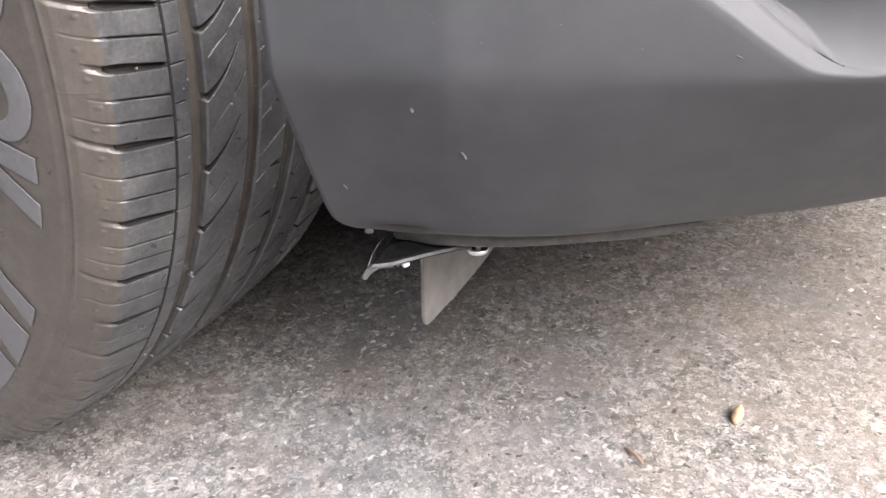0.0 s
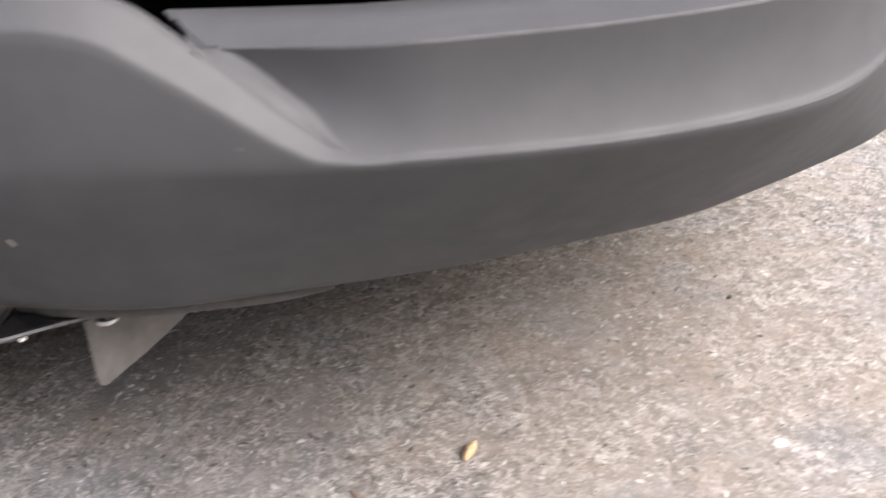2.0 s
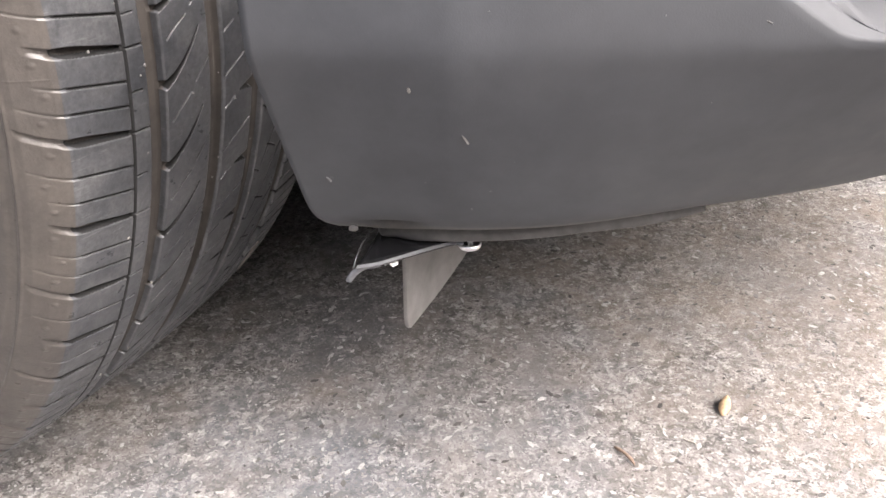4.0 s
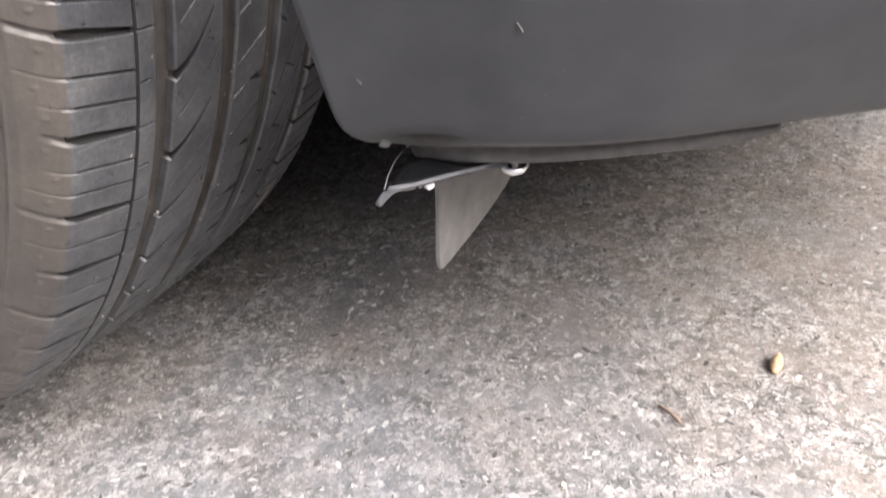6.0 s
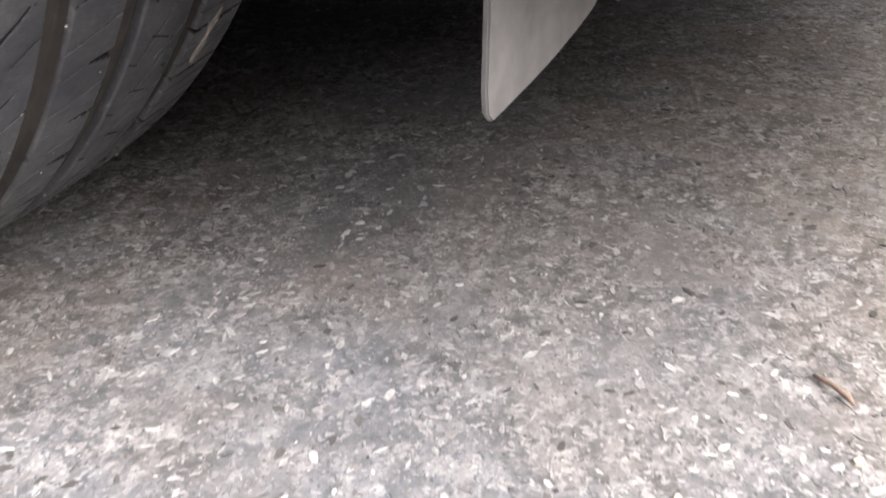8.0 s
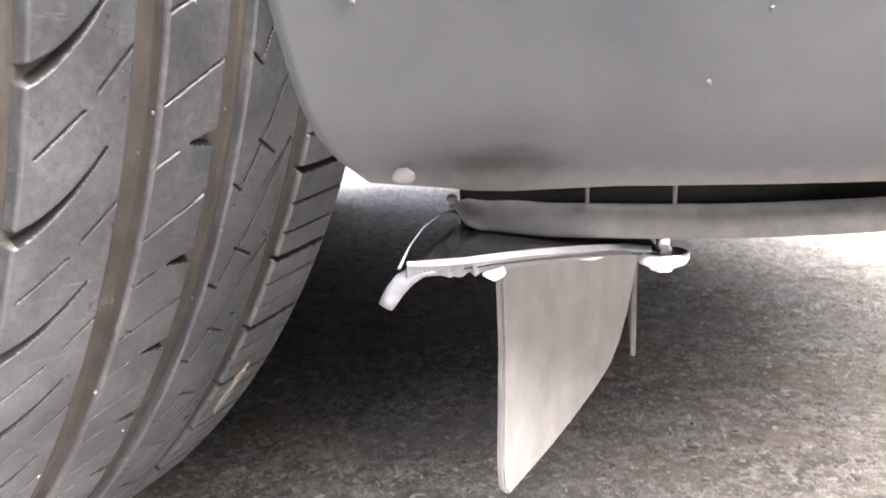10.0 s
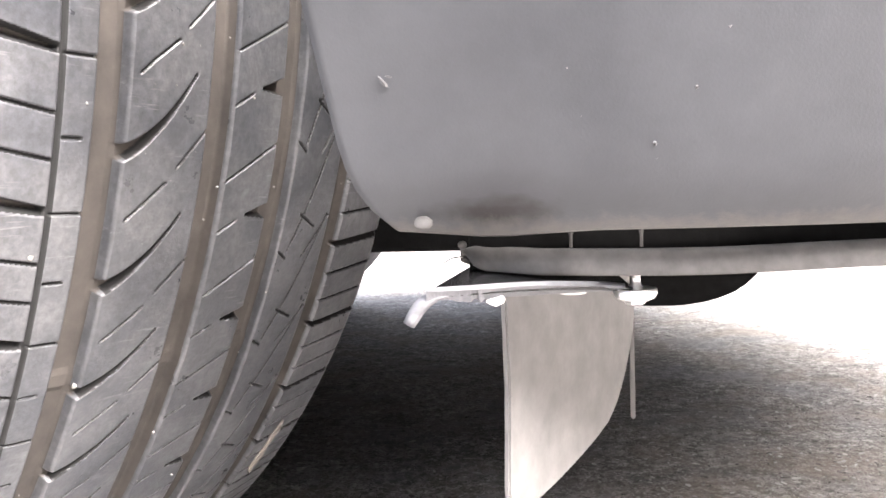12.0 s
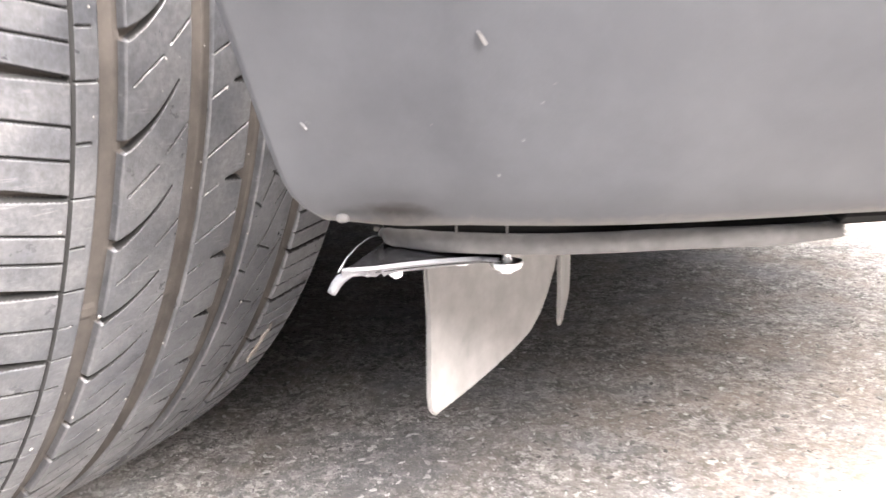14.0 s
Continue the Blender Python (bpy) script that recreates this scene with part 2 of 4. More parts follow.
ALLOY = make_plain("grey alloy", (0.42, 0.42, 0.43), 0.35, 0.8, 0.08)
GRIT = make_plain("pale grit", (0.19, 0.182, 0.17), 0.8, vary=0.4, scale=300)
SEED = make_plain("dry tan husk", (0.50, 0.345, 0.205), 0.6, vary=0.4, scale=260)
SKY_BLOCK = make_plain("dark grey of the added sky blocks", (0.055, 0.052, 0.050), 0.9, vary=0.15, scale=6)
TWIG = make_plain("dry brown stalk", (0.26, 0.185, 0.14), 0.8, vary=0.35, scale=400)
MUD = make_plain("dried pale mud", (0.20, 0.18, 0.16), 0.9, vary=0.25, scale=300, grain=0.5)


# ---- mesh helpers ----
def mesh_of(name, verts, faces, material, smooth=True):
    me = bpy.data.meshes.new(name)
    me.from_pydata([tuple(map(float, v)) for v in verts], [], faces)
    me.materials.append(material)
    me.update()
    if smooth:
        me.shade_smooth()
    return me


def place(name, me, parent=None, label="", at=None):
    ob = new(name, me)
    if parent:
        ob.parent = parent
    if at:
        ob.matrix_local = at
    return tagged(ob, label)


def part(name, bm, material, parent, label="", smooth=True):
    me = bpy.data.meshes.new(name)
    bm.to_mesh(me)
    bm.free()
    me.materials.append(material)
    if smooth:
        me.shade_smooth()
    return place(name, me, parent, label)


def thing(name, label, category, at=None, kind="", group=""):
    ob = new(name)
    ob.empty_display_size = 0.05
    if at:
        ob.matrix_world = at
    return tagged(ob, label, category, group, kind)


def grid_faces(nu, nv, start=0, flip=False):
    i = np.arange(nu - 1)[:, None] * nv + np.arange(nv - 1)[None, :] + start
    q = np.stack([i, i + nv, i + nv + 1, i + 1], -1).reshape(-1, 4)
    return (q[:, ::-1] if flip else q).tolist()


def sheet(points, thick):
    """A curved sheet of the grid of points, given a thickness on the far side, with closed rims."""
    p = np.asarray(points, float)
    nu, nv, _ = p.shape
    n = np.cross(np.gradient(p, axis=0), np.gradient(p, axis=1))
    n /= np.linalg.norm(n, axis=2, keepdims=True) + 1e-12
    verts = np.concatenate([p.reshape(-1, 3), (p - thick * n).reshape(-1, 3)])
    k = nu * nv
    faces = grid_faces(nu, nv) + grid_faces(nu, nv, k, True)
    rim = [(i, 0) for i in range(nu)] + [(nu - 1, j) for j in range(1, nv)] + [(i, nv - 1) for i in range(nu - 2, -1, -1)] + [(0, j) for j in range(nv - 2, 0, -1)]
    rim = [i * nv + j for i, j in rim]
    for a, b in zip(rim, rim[1:] + rim[:1]):
        faces.append((b, a, a + k, b + k))
    return verts, faces


def spline(x, table):
    """Smooth curves through a table: its first column against the others."""
    t = np.asarray(table, float)
    k, y, x = t[:, 0], t[:, 1:], np.atleast_1d(np.asarray(x, float))
    m = np.gradient(y, k, axis=0)
    i = np.clip(np.searchsorted(k, x) - 1, 0, len(k) - 2)
    h = (k[i + 1] - k[i])[:, None]
    s = np.clip((x - k[i])[:, None] / h, 0, 1)
    return (2 * s**3 - 3 * s**2 + 1) * y[i] + (s**3 - 2 * s**2 + s) * h * m[i] + (3 * s**2 - 2 * s**3) * y[i + 1] + (s**3 - s**2) * h * m[i + 1]


def tube(points, radii, sides=8):
    """A bent rod through the points, with rounded ends."""
    pts = [Vector(p) for p in points]
    verts, faces = [], []
    for i, p in enumerate(pts):
        d = (pts[min(i + 1, len(pts) - 1)] - pts[max(i - 1, 0)]).normalized()
        a = d.orthogonal().normalized()
        b = d.cross(a)
        for s in range(sides):
            w = 2 * math.pi * s / sides
            verts.append(p + radii[i] * (math.cos(w) * a + math.sin(w) * b))
    for i in range(len(pts) - 1):
        for s in range(sides):
            s2 = (s + 1) % sides
            faces.append((i * sides + s, i * sides + s2, (i + 1) * sides + s2, (i + 1) * sides + s))
    faces.append(tuple(range(sides - 1, -1, -1)))
    faces.append(tuple((len(pts) - 1) * sides + s for s in range(sides)))
    return verts, faces


def turned(profile, sides=24):
    """A solid of revolution round z from (radius, height) rows."""
    verts = [(r * math.cos(2 * math.pi * s / sides), r * math.sin(2 * math.pi * s / sides), z) for r, z in profile for s in range(sides)]
    faces = [(i * sides + s, i * sides + (s + 1) % sides, (i + 1) * sides + (s + 1) % sides, (i + 1) * sides + s) for i in range(len(profile) - 1) for s in range(sides)]
    faces += [tuple(range(sides - 1, -1, -1)), tuple((len(profile) - 1) * sides + s for s in range(sides))]
    return verts, faces


def slab(outline, thick, axis=1, bevel=0.0):
    """A flat piece with the given outline in two coordinates, as a bmesh with softened edges."""
    bm = bmesh.new()
    vs = [bm.verts.new((a, 0, b) if axis == 1 else (a, b, 0)) for a, b in outline]
    f = bm.faces.new(vs)
    ext = bmesh.ops.extrude_face_region(bm, geom=[f])
    move = (0, thick, 0) if axis == 1 else (0, 0, thick)
    bmesh.ops.translate(bm, vec=move, verts=[v for v in ext["geom"] if isinstance(v, bmesh.types.BMVert)])
    bmesh.ops.recalc_face_normals(bm, faces=bm.faces)
    if bevel:
        bmesh.ops.bevel(bm, geom=list(bm.edges), offset=bevel, segments=2, affect="EDGES")
    return bm


# ---- ground ----
def ground_z(x, y):
    """The slightly uneven surface of the asphalt round the car's corner."""
    return 0.0011 * noise.noise(Vector((x * 60, y * 60, 0))) + 0.0012 * noise.noise(Vector((x * 14, y * 14, 3)))


def build_ground():
    near_x, near_y = np.arange(-0.75, 1.15, 0.008), np.arange(-0.25, 2.3, 0.008)
    xs = np.r_[-1500, -300, -60, -15, -5, -2, near_x, 2, 5, 15, 60, 300, 1500]
    ys = np.r_[-1500, -300, -60, -15, -5, -2, -0.8, near_y, 4, 8, 20, 60, 300, 1500]
    gx, gy = np.meshgrid(xs, ys, indexing="ij")
    gz = np.zeros_like(gx)
    for i in range(len(xs)):
        for j in range(len(ys)):
            if 6 <= i < len(xs) - 6 and 7 <= j < len(ys) - 6:
                gz[i, j] = ground_z(gx[i, j], gy[i, j])
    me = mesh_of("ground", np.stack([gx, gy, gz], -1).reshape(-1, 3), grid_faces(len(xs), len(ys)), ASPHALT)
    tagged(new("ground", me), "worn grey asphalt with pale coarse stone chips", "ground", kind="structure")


def build_chips():
    rng = np.random.default_rng(4)
    verts, faces = [], []
    for _ in range(42000):
        x, y = rng.uniform(-0.45, 0.85), 0.15 + 0.95 * rng.random() ** 1.3
        size = 0.0008 + 0.0038 * rng.random() ** 2.6
        n, turn, long = int(rng.integers(4, 7)), rng.uniform(0, 6.28), rng.uniform(0.20, 0.62)
        k, lift = len(verts), rng.uniform(0.0001, 0.0007)
        wild, level = rng.uniform(0.72, 1.2, n), ground_z(x, y) - 0.0002
        for grow, up in ((1.0, -0.0010), (0.86, lift)):
            for s in range(n):
                w = 2 * math.pi * s / n
                r = size * grow * wild[s]
                a, b = r * math.cos(w), r * long * math.sin(w)
                verts.append((x + a * math.cos(turn) - b * math.sin(turn), y + a * math.sin(turn) + b * math.cos(turn), level + up + 0.0002 * math.sin(3 * s + k)))
        faces += [(k + s, k + (s + 1) % n, k + n + (s + 1) % n, k + n + s) for s in range(n)]
        faces.append(tuple(k + n + s for s in range(n)))
    ob = new("stone_chips", mesh_of("stone_chips", verts, faces, CHIPS, False))
    tagged(ob, "pale angular stone chips bedded in the asphalt", "gravel", kind="stuff")


def build_sky_blocks():
    """Unseen plain walls added round the car to hold back low sky light."""
    for name, x, y, wide, deep, high in (("sky_block_south", -1.0, -4.7, 26.2, 0.2, 3.4), ("sky_block_north", -1.0, 8.4, 26.2, 0.2, 3.4), ("sky_block_east", 12.0, 1.85, 0.2, 12.9, 5.4), ("sky_block_west", -14.0, 1.85, 0.2, 12.9, 3.0)):
        bm = bmesh.new()
        bmesh.ops.create_cube(bm, size=1.0, matrix=pose(x, y, high / 2) @ Matrix.Diagonal((wide, deep, high, 1)))
        me = bpy.data.meshes.new(name)
        bm.to_mesh(me)
        bm.free()
        me.materials.append(SKY_BLOCK)
        tagged(new(name, me), "unseen dark grey wall added to block low sky light", "wall", kind="structure")


build_ground()
build_chips()
build_sky_blocks()

# ---- the car ----
car = thing("car", "parked blue crossover with black plastic lower bumper", "car")
CENTRE_Y = 1.175
# plan of the front corner: running number, upper edge x y, lower edge x y
PLAN = [
    (0, -0.027, 0.3105, -0.013, 0.3475), (1, 0.006, 0.3037, 0.007, 0.3460), (2, 0.036, 0.2976, 0.0375, 0.3420), (2.3, 0.042, 0.2965, 0.0435, 0.3412), (3, 0.070, 0.2954, 0.070, 0.3405),
    (4, 0.105, 0.2940, 0.105, 0.3425), (5, 0.170, 0.2925, 0.170, 0.3555), (6, 0.225, 0.2955, 0.225, 0.3685), (7, 0.285, 0.3040, 0.285, 0.3870),
    (8, 0.345, 0.3210, 0.347, 0.4080), (9, 0.390, 0.3450, 0.395, 0.4340), (10, 0.434, 0.3880, 0.455, 0.4700), (11, 0.478, 0.4450, 0.512, 0.5090),
    (12, 0.527, 0.5150, 0.557, 0.5560), (13, 0.622, 0.6500, 0.645, 0.6700), (14, 0.700, 0.8500, 0.712, 0.8600), (15, 0.740, 1.1750, 0.752, 1.1750),
]
FOLD = [(-0.05, 0.3663), (0.06, 0.3663), (0.085, 0.3660), (0.102, 0.3620), (0.118, 0.3525), (0.140, 0.3379), (0.160, 0.3239), (0.172, 0.3170), (0.186, 0.3145), (0.21, 0.3148), (0.30, 0.3153), (0.363, 0.3165), (0.434, 0.318), (0.52, 0.320), (0.66, 0.325)]
FOOT = 0.2205
# the valance under the bumper: x y
VALANCE = [(0.0105, 0.3550), (0.014, 0.3560), (0.03, 0.3525), (0.055, 0.3500), (0.086, 0.3505), (0.105, 0.3540), (0.124, 0.3580), (0.150, 0.3650), (0.166, 0.3705)]


def fold_z(x):
    return spline(x, FOLD)[:, 0]


STEPS = np.unique(np.r_[np.linspace(0, 4, 49), np.linspace(4, 6, 61), np.linspace(6, 15, 72)])
EDGES = spline(STEPS, PLAN)


def outer_y(x):
    """How far out the car's flank stands at x, by the bumper's upper edge."""
    x = np.asarray(x, float)
    return np.interp(x, np.r_[-5.0, -4.2, -3.9, -3.0, -0.5, EDGES[:, 0]], np.r_[1.1, 0.62, 0.40, 0.31, 0.315, EDGES[:, 1]])


COVER_POINTS = []


def build_cover():
    xt, yt, xb, yb = EDGES.T
    fz = fold_z(xt)
    tz = np.gradient(fz, xt + 1e-9 * np.arange(len(xt)))
    nx, nz = -tz / np.hypot(1, tz), 1 / np.hypot(1, tz)
    wide = np.interp(xt, [0.11, 0.13, 0.15, 0.17, 0.19], [0.0118, 0.0102, 0.0080, 0.0062, 0.0012])
    deep = np.interp(xt, [0.11, 0.13, 0.15, 0.17, 0.19], [1.0, 0.84, 0.64, 0.50, 0.16])
    rows = []
    yb = yb - 0.0032 * np.clip((xb - 0.02) / 0.05, 0, 1)
    for i in range(len(xt)):
        foot = FOOT + 0.0024 * float(np.clip((0.012 - xb[i]) / 0.036, 0, 1)) + 0.0011 * float(np.clip((xb[i] - 0.022) / 0.02, 0, 1)) * float(np.clip((0.26 - xb[i]) / 0.1, 0.4, 1))
        row = [(xb[i], yb[i] + 0.010, foot + 0.006), (xb[i], yb[i] + 0.0095, foot + 0.001), (xb[i], yb[i] + 0.008, foot - 0.0005)]
        top = fz[i] - 0.003
        for f in np.linspace(0, 1, 30):
            z = foot + (top - foot) * f
            g = min(1.0, (z - foot) / (0.311 - foot))
            y = yb[i] + (yt[i] - yb[i]) * g - 0.0032 * 4 * g * (1 - g) * float(np.clip((xt[i] + 0.02) / 0.06, 0.1, 1))
            u = max(0.0, z - 0.311)
            y += 0.05 * u - 0.0022 * (1 - math.exp(-u / 0.012))
            foot_round = 0.0052 * max(0.0, 1 - f / 0.085) ** 2
            row.append((xb[i] + (xt[i] - xb[i]) * g, y + foot_round, z))
        x0, y0 = row[-1][0], row[-1][1]
        for f, out in ((0.03, 0.0009), (0.10, 0.0024), (0.25, 0.0052), (0.5, 0.0092), (0.75, 0.0126), (1.0, 0.0158)):
            row.append((x0 + nx[i] * wide[i] * f, y0 + out * deep[i], fz[i] - 0.0015 + nz[i] * wide[i] * f))
        for f in (0.003, 0.012):
            row.append((row[-1][0], row[-1][1] + f, row[-1][2] - 0.006))
        rows.append(row)
    p = np.array(rows)
    # the edge towards the wheel leans back and rounds off at its foot
    low = np.clip((0.247 - p[:, :, 2]) / 0.028, 0, 1)
    near = np.clip(1 - (p[:, :, 0] + 0.027) / 0.05, 0, 1)
    p[:, :, 0] += 0.017 * low**3.4 * near
    # a shallow dent above the foot beside the wheel
    dent = np.exp(-(((p[:, :, 0] - 0.018) / 0.016) ** 2) - ((p[:, :, 2] - 0.2255) / 0.0035) ** 2)
    p[:, :, 1] += 0.0062 * dent
    v, f = sheet(p, 0.003)
    place("bumper_cover", mesh_of("bumper_cover", v, f, PLASTIC), car, "weathered black plastic lower bumper with a folded edge")
    COVER_POINTS.extend(map(tuple, p[:, 3:33].reshape(-1, 3)))
    return p[:, -3]


# the bezel's free edge beside the fold: x, depth behind the bumper's upper edge, height
BORDER = [(0.1145, 0.0490, 0.3585), (0.1245, 0.0370, 0.3530), (0.1320, 0.0270, 0.3496), (0.1405, 0.0205, 0.3440), (0.1510, 0.0145, 0.3376), (0.1605, 0.0105, 0.3302), (0.1720, 0.0070, 0.3230), (0.1840, 0.0045, 0.3195)]
BEND_Z = 0.3496


def build_bezel(inner):
    """The recess for the fog lamp: a narrow rim along its slanting edge, a hollow wall, and a bright strip leaning back above it."""
    order = np.argsort(inner[:, 0])
    xi, yi, zi = inner[order].T
    x = np.r_[np.linspace(BORDER[0][0], 0.20, 90), xi[xi > 0.201]]
    yt = outer_y(x)
    edge = spline(np.minimum(x, BORDER[-1][0]), BORDER)
    blend = np.clip((x - 0.166) / 0.018, 0, 1)
    blend = blend * blend * (3 - 2 * blend)
    y0 = edge[:, 0] * (1 - blend) + (np.interp(x, xi, yi) - yt - 0.0010) * blend
    z0 = edge[:, 1] * (1 - blend) + (np.interp(x, xi, zi) - 0.0006) * blend
    rows = []
    for i in range(len(x)):
        up = 0.03 * max(0.0, x[i] - 0.19)
        turn = float(np.clip((x[i] - 0.128) / 0.09, 0, 1))
        bend_y = 0.026 - 0.019 * turn * turn * (3 - 2 * turn)
        bend = BEND_Z + up + 0.25 * (0.026 - bend_y)
        strip = max(0.0, (z0[i] - bend) / 0.009)
        lip = (1 - blend[i]) * float(np.clip((bend - z0[i]) / 0.004, 0, 1))
        near = float(np.clip((x[i] - 0.124) / 0.008, 0, 1)) * (1 - blend[i])
        ya = y0[i] * (1 - near) + (np.interp(x[i], xi, yi) - yt[i] + 0.0003) * near
        za = z0[i] * (1 - near) + (np.interp(x[i], xi, zi) - 0.0002) * near
        # a narrow rounded bead along the free edge
        yb, zb = y0[i] + 0.0040 * lip, z0[i] + 0.0042 * lip
        row = [(ya + 0.0040 * lip * (1 - near) - 0.0024 * near, za - 0.0022 * lip - 0.0004 * near), (ya + 0.0012 * lip * (1 - near) - 0.0012 * near, za - 0.0012 * lip - 0.0003 * near)]
        for f in (0.0, 0.3, 0.65, 1.0):
            row.append((ya + (yb - ya) * f, za + (zb - za) * f + 0.0004 * lip * (1 - near) * math.sin(math.pi * f)))
        y1, z1 = row[-1]
        z2 = max(bend, z1)
        y2 = bend_y + 0.025 * strip
        base = float(np.interp(max(x[i], 0.2), xi, zi))
        for f in np.linspace(0, 1, 24)[1:]:
            z = z1 + (z2 - z1) * f
            g = float(np.clip((z - base) / (bend - base), 0, 1))
            deep = 0.002 + (bend_y + 0.0005) * (1 - (1 - g) ** 2.6) - 0.0025 * g**2 if z1 < bend else y2
            enter = min(1.0, (z - z1) / 0.0014) if z1 < bend else f
            row.append((y1 + (deep - y1) * enter, z))
        for f in (0.03, 0.1, 0.3, 0.6, 1.0):
            row.append((y2 + (0.051 - y2) * f, z2 + (0.3585 + up - z2) * f - 0.0006 * math.sin(math.pi * f)))
        row.append((0.053, 0.352))
        rows.append([(x[i], yt[i] + y, z) for y, z in row])
    v, f = sheet(np.array(rows), 0.0012)
    place("fog_lamp_bezel", mesh_of("fog_lamp_bezel", v, f, PLASTIC), car, "recessed black plastic bezel in the bumper")


def build_lip():
    """The thin valance under the bumper, with a rounded end beside the wheel, and the dark strip that goes on from it."""
    x = np.linspace(VALANCE[0][0], VALANCE[-1][0], 90)
    y = spline(x, VALANCE)[:, 0]
    rows = []
    for i in range(len(x)):
        end = max(0.0, 1 - (x[i] - x[0]) / 0.0035)
        half = 0.0039 * math.sqrt(max(0.5, 1 - end**2)) * (1 - 0.25 * float(np.clip((x[i] - 0.14) / 0.026, 0, 1)))
        mid = 0.2135 + 0.0012 * float(np.clip((0.03 - x[i]) / 0.02, 0, 1)) + 0.0008 * math.sin(70 * x[i]) * 0.4
        back = 0.0076 - 0.0046 * float(np.clip((x[i] - 0.08) / 0.05, 0, 1))
        row = [(x[i], y[i] + back + 0.0049, mid - 0.001), (x[i], y[i] + back + 0.0029, mid + half * 0.5)]
        for k in range(11):
            w = math.pi / 2 - math.pi * k / 10
            row.append((x[i] + 0.0004 * k * float(np.clip((0.022 - x[i]) / 0.012, 0, 1)), y[i] + back - 0.0024 * k / 10 - 0.0016 * math.cos(w), mid + half * math.sin(w) - 0.0013 * (1 - k / 10)))
        row.append((x[i], y[i] + 0.016, mid - half * 0.9))
        if not i:
            rows.append([(px - 0.0003, y[0] + 0.0115, mid + 0.5 * (pz - mid)) for px, py, pz in row])
            rows.append([(px - 0.0004, py + 0.0015, mid + 0.85 * (pz - mid)) for px, py, pz in row])
        rows.append(row)
    v, f = sheet(np.array(rows)[:, ::-1], 0.001)
    place("valance", mesh_of("valance", v, f, LIPGREY), car, "dusty grey plastic valance below the bumper")
    s = np.linspace(4.9, 14.9, 110)
    e = spline(s, PLAN)
    rows = [[(e[i, 2], e[i, 3] + 0.0115, 0.2320), (e[i, 2], e[i, 3] + 0.0115, 0.2180), (e[i, 2], e[i, 3] + 0.016, 0.2150), (e[i, 2], e[i, 3] + 0.06, 0.2145)] for i in range(len(s))]
    v, f = sheet(np.array(rows)[:, ::-1], 0.0015)
    place("valance_strip", mesh_of("valance_strip", v, f, DARK, False), car, "black strip under the bumper's front")
    s = np.linspace(0, 15, 150)
    x, y = spline(s, PLAN)[:, 2:].T
    # the flat tray behind it, closing the engine bay from below
    xs = np.linspace(0.0125, 0.60, 30)
    rows = []
    for xx in xs:
        y0 = float(np.interp(xx, x, y)) + 0.022
        z = 0.2165
        y0 += 0.012 * float(np.clip((xx - 0.07) / 0.04, 0, 1)) * float(np.clip((0.24 - xx) / 0.04, 0, 1))
        rows.append([(xx, y0 - 0.005, 0.234), (xx, y0 - 0.004, 0.2112), (xx, y0 + 0.006, z), (xx, y0 + 0.03, z), (xx, y0 + 0.05, z + 0.004), (xx, CENTRE_Y, z + 0.006), (xx, 2 * CENTRE_Y - y0, z)])
    v, f = sheet(np.array(rows), -0.004)
    place("undertray", mesh_of("undertray", v, f, DARK, False), car, "flat black plastic tray under the engine")


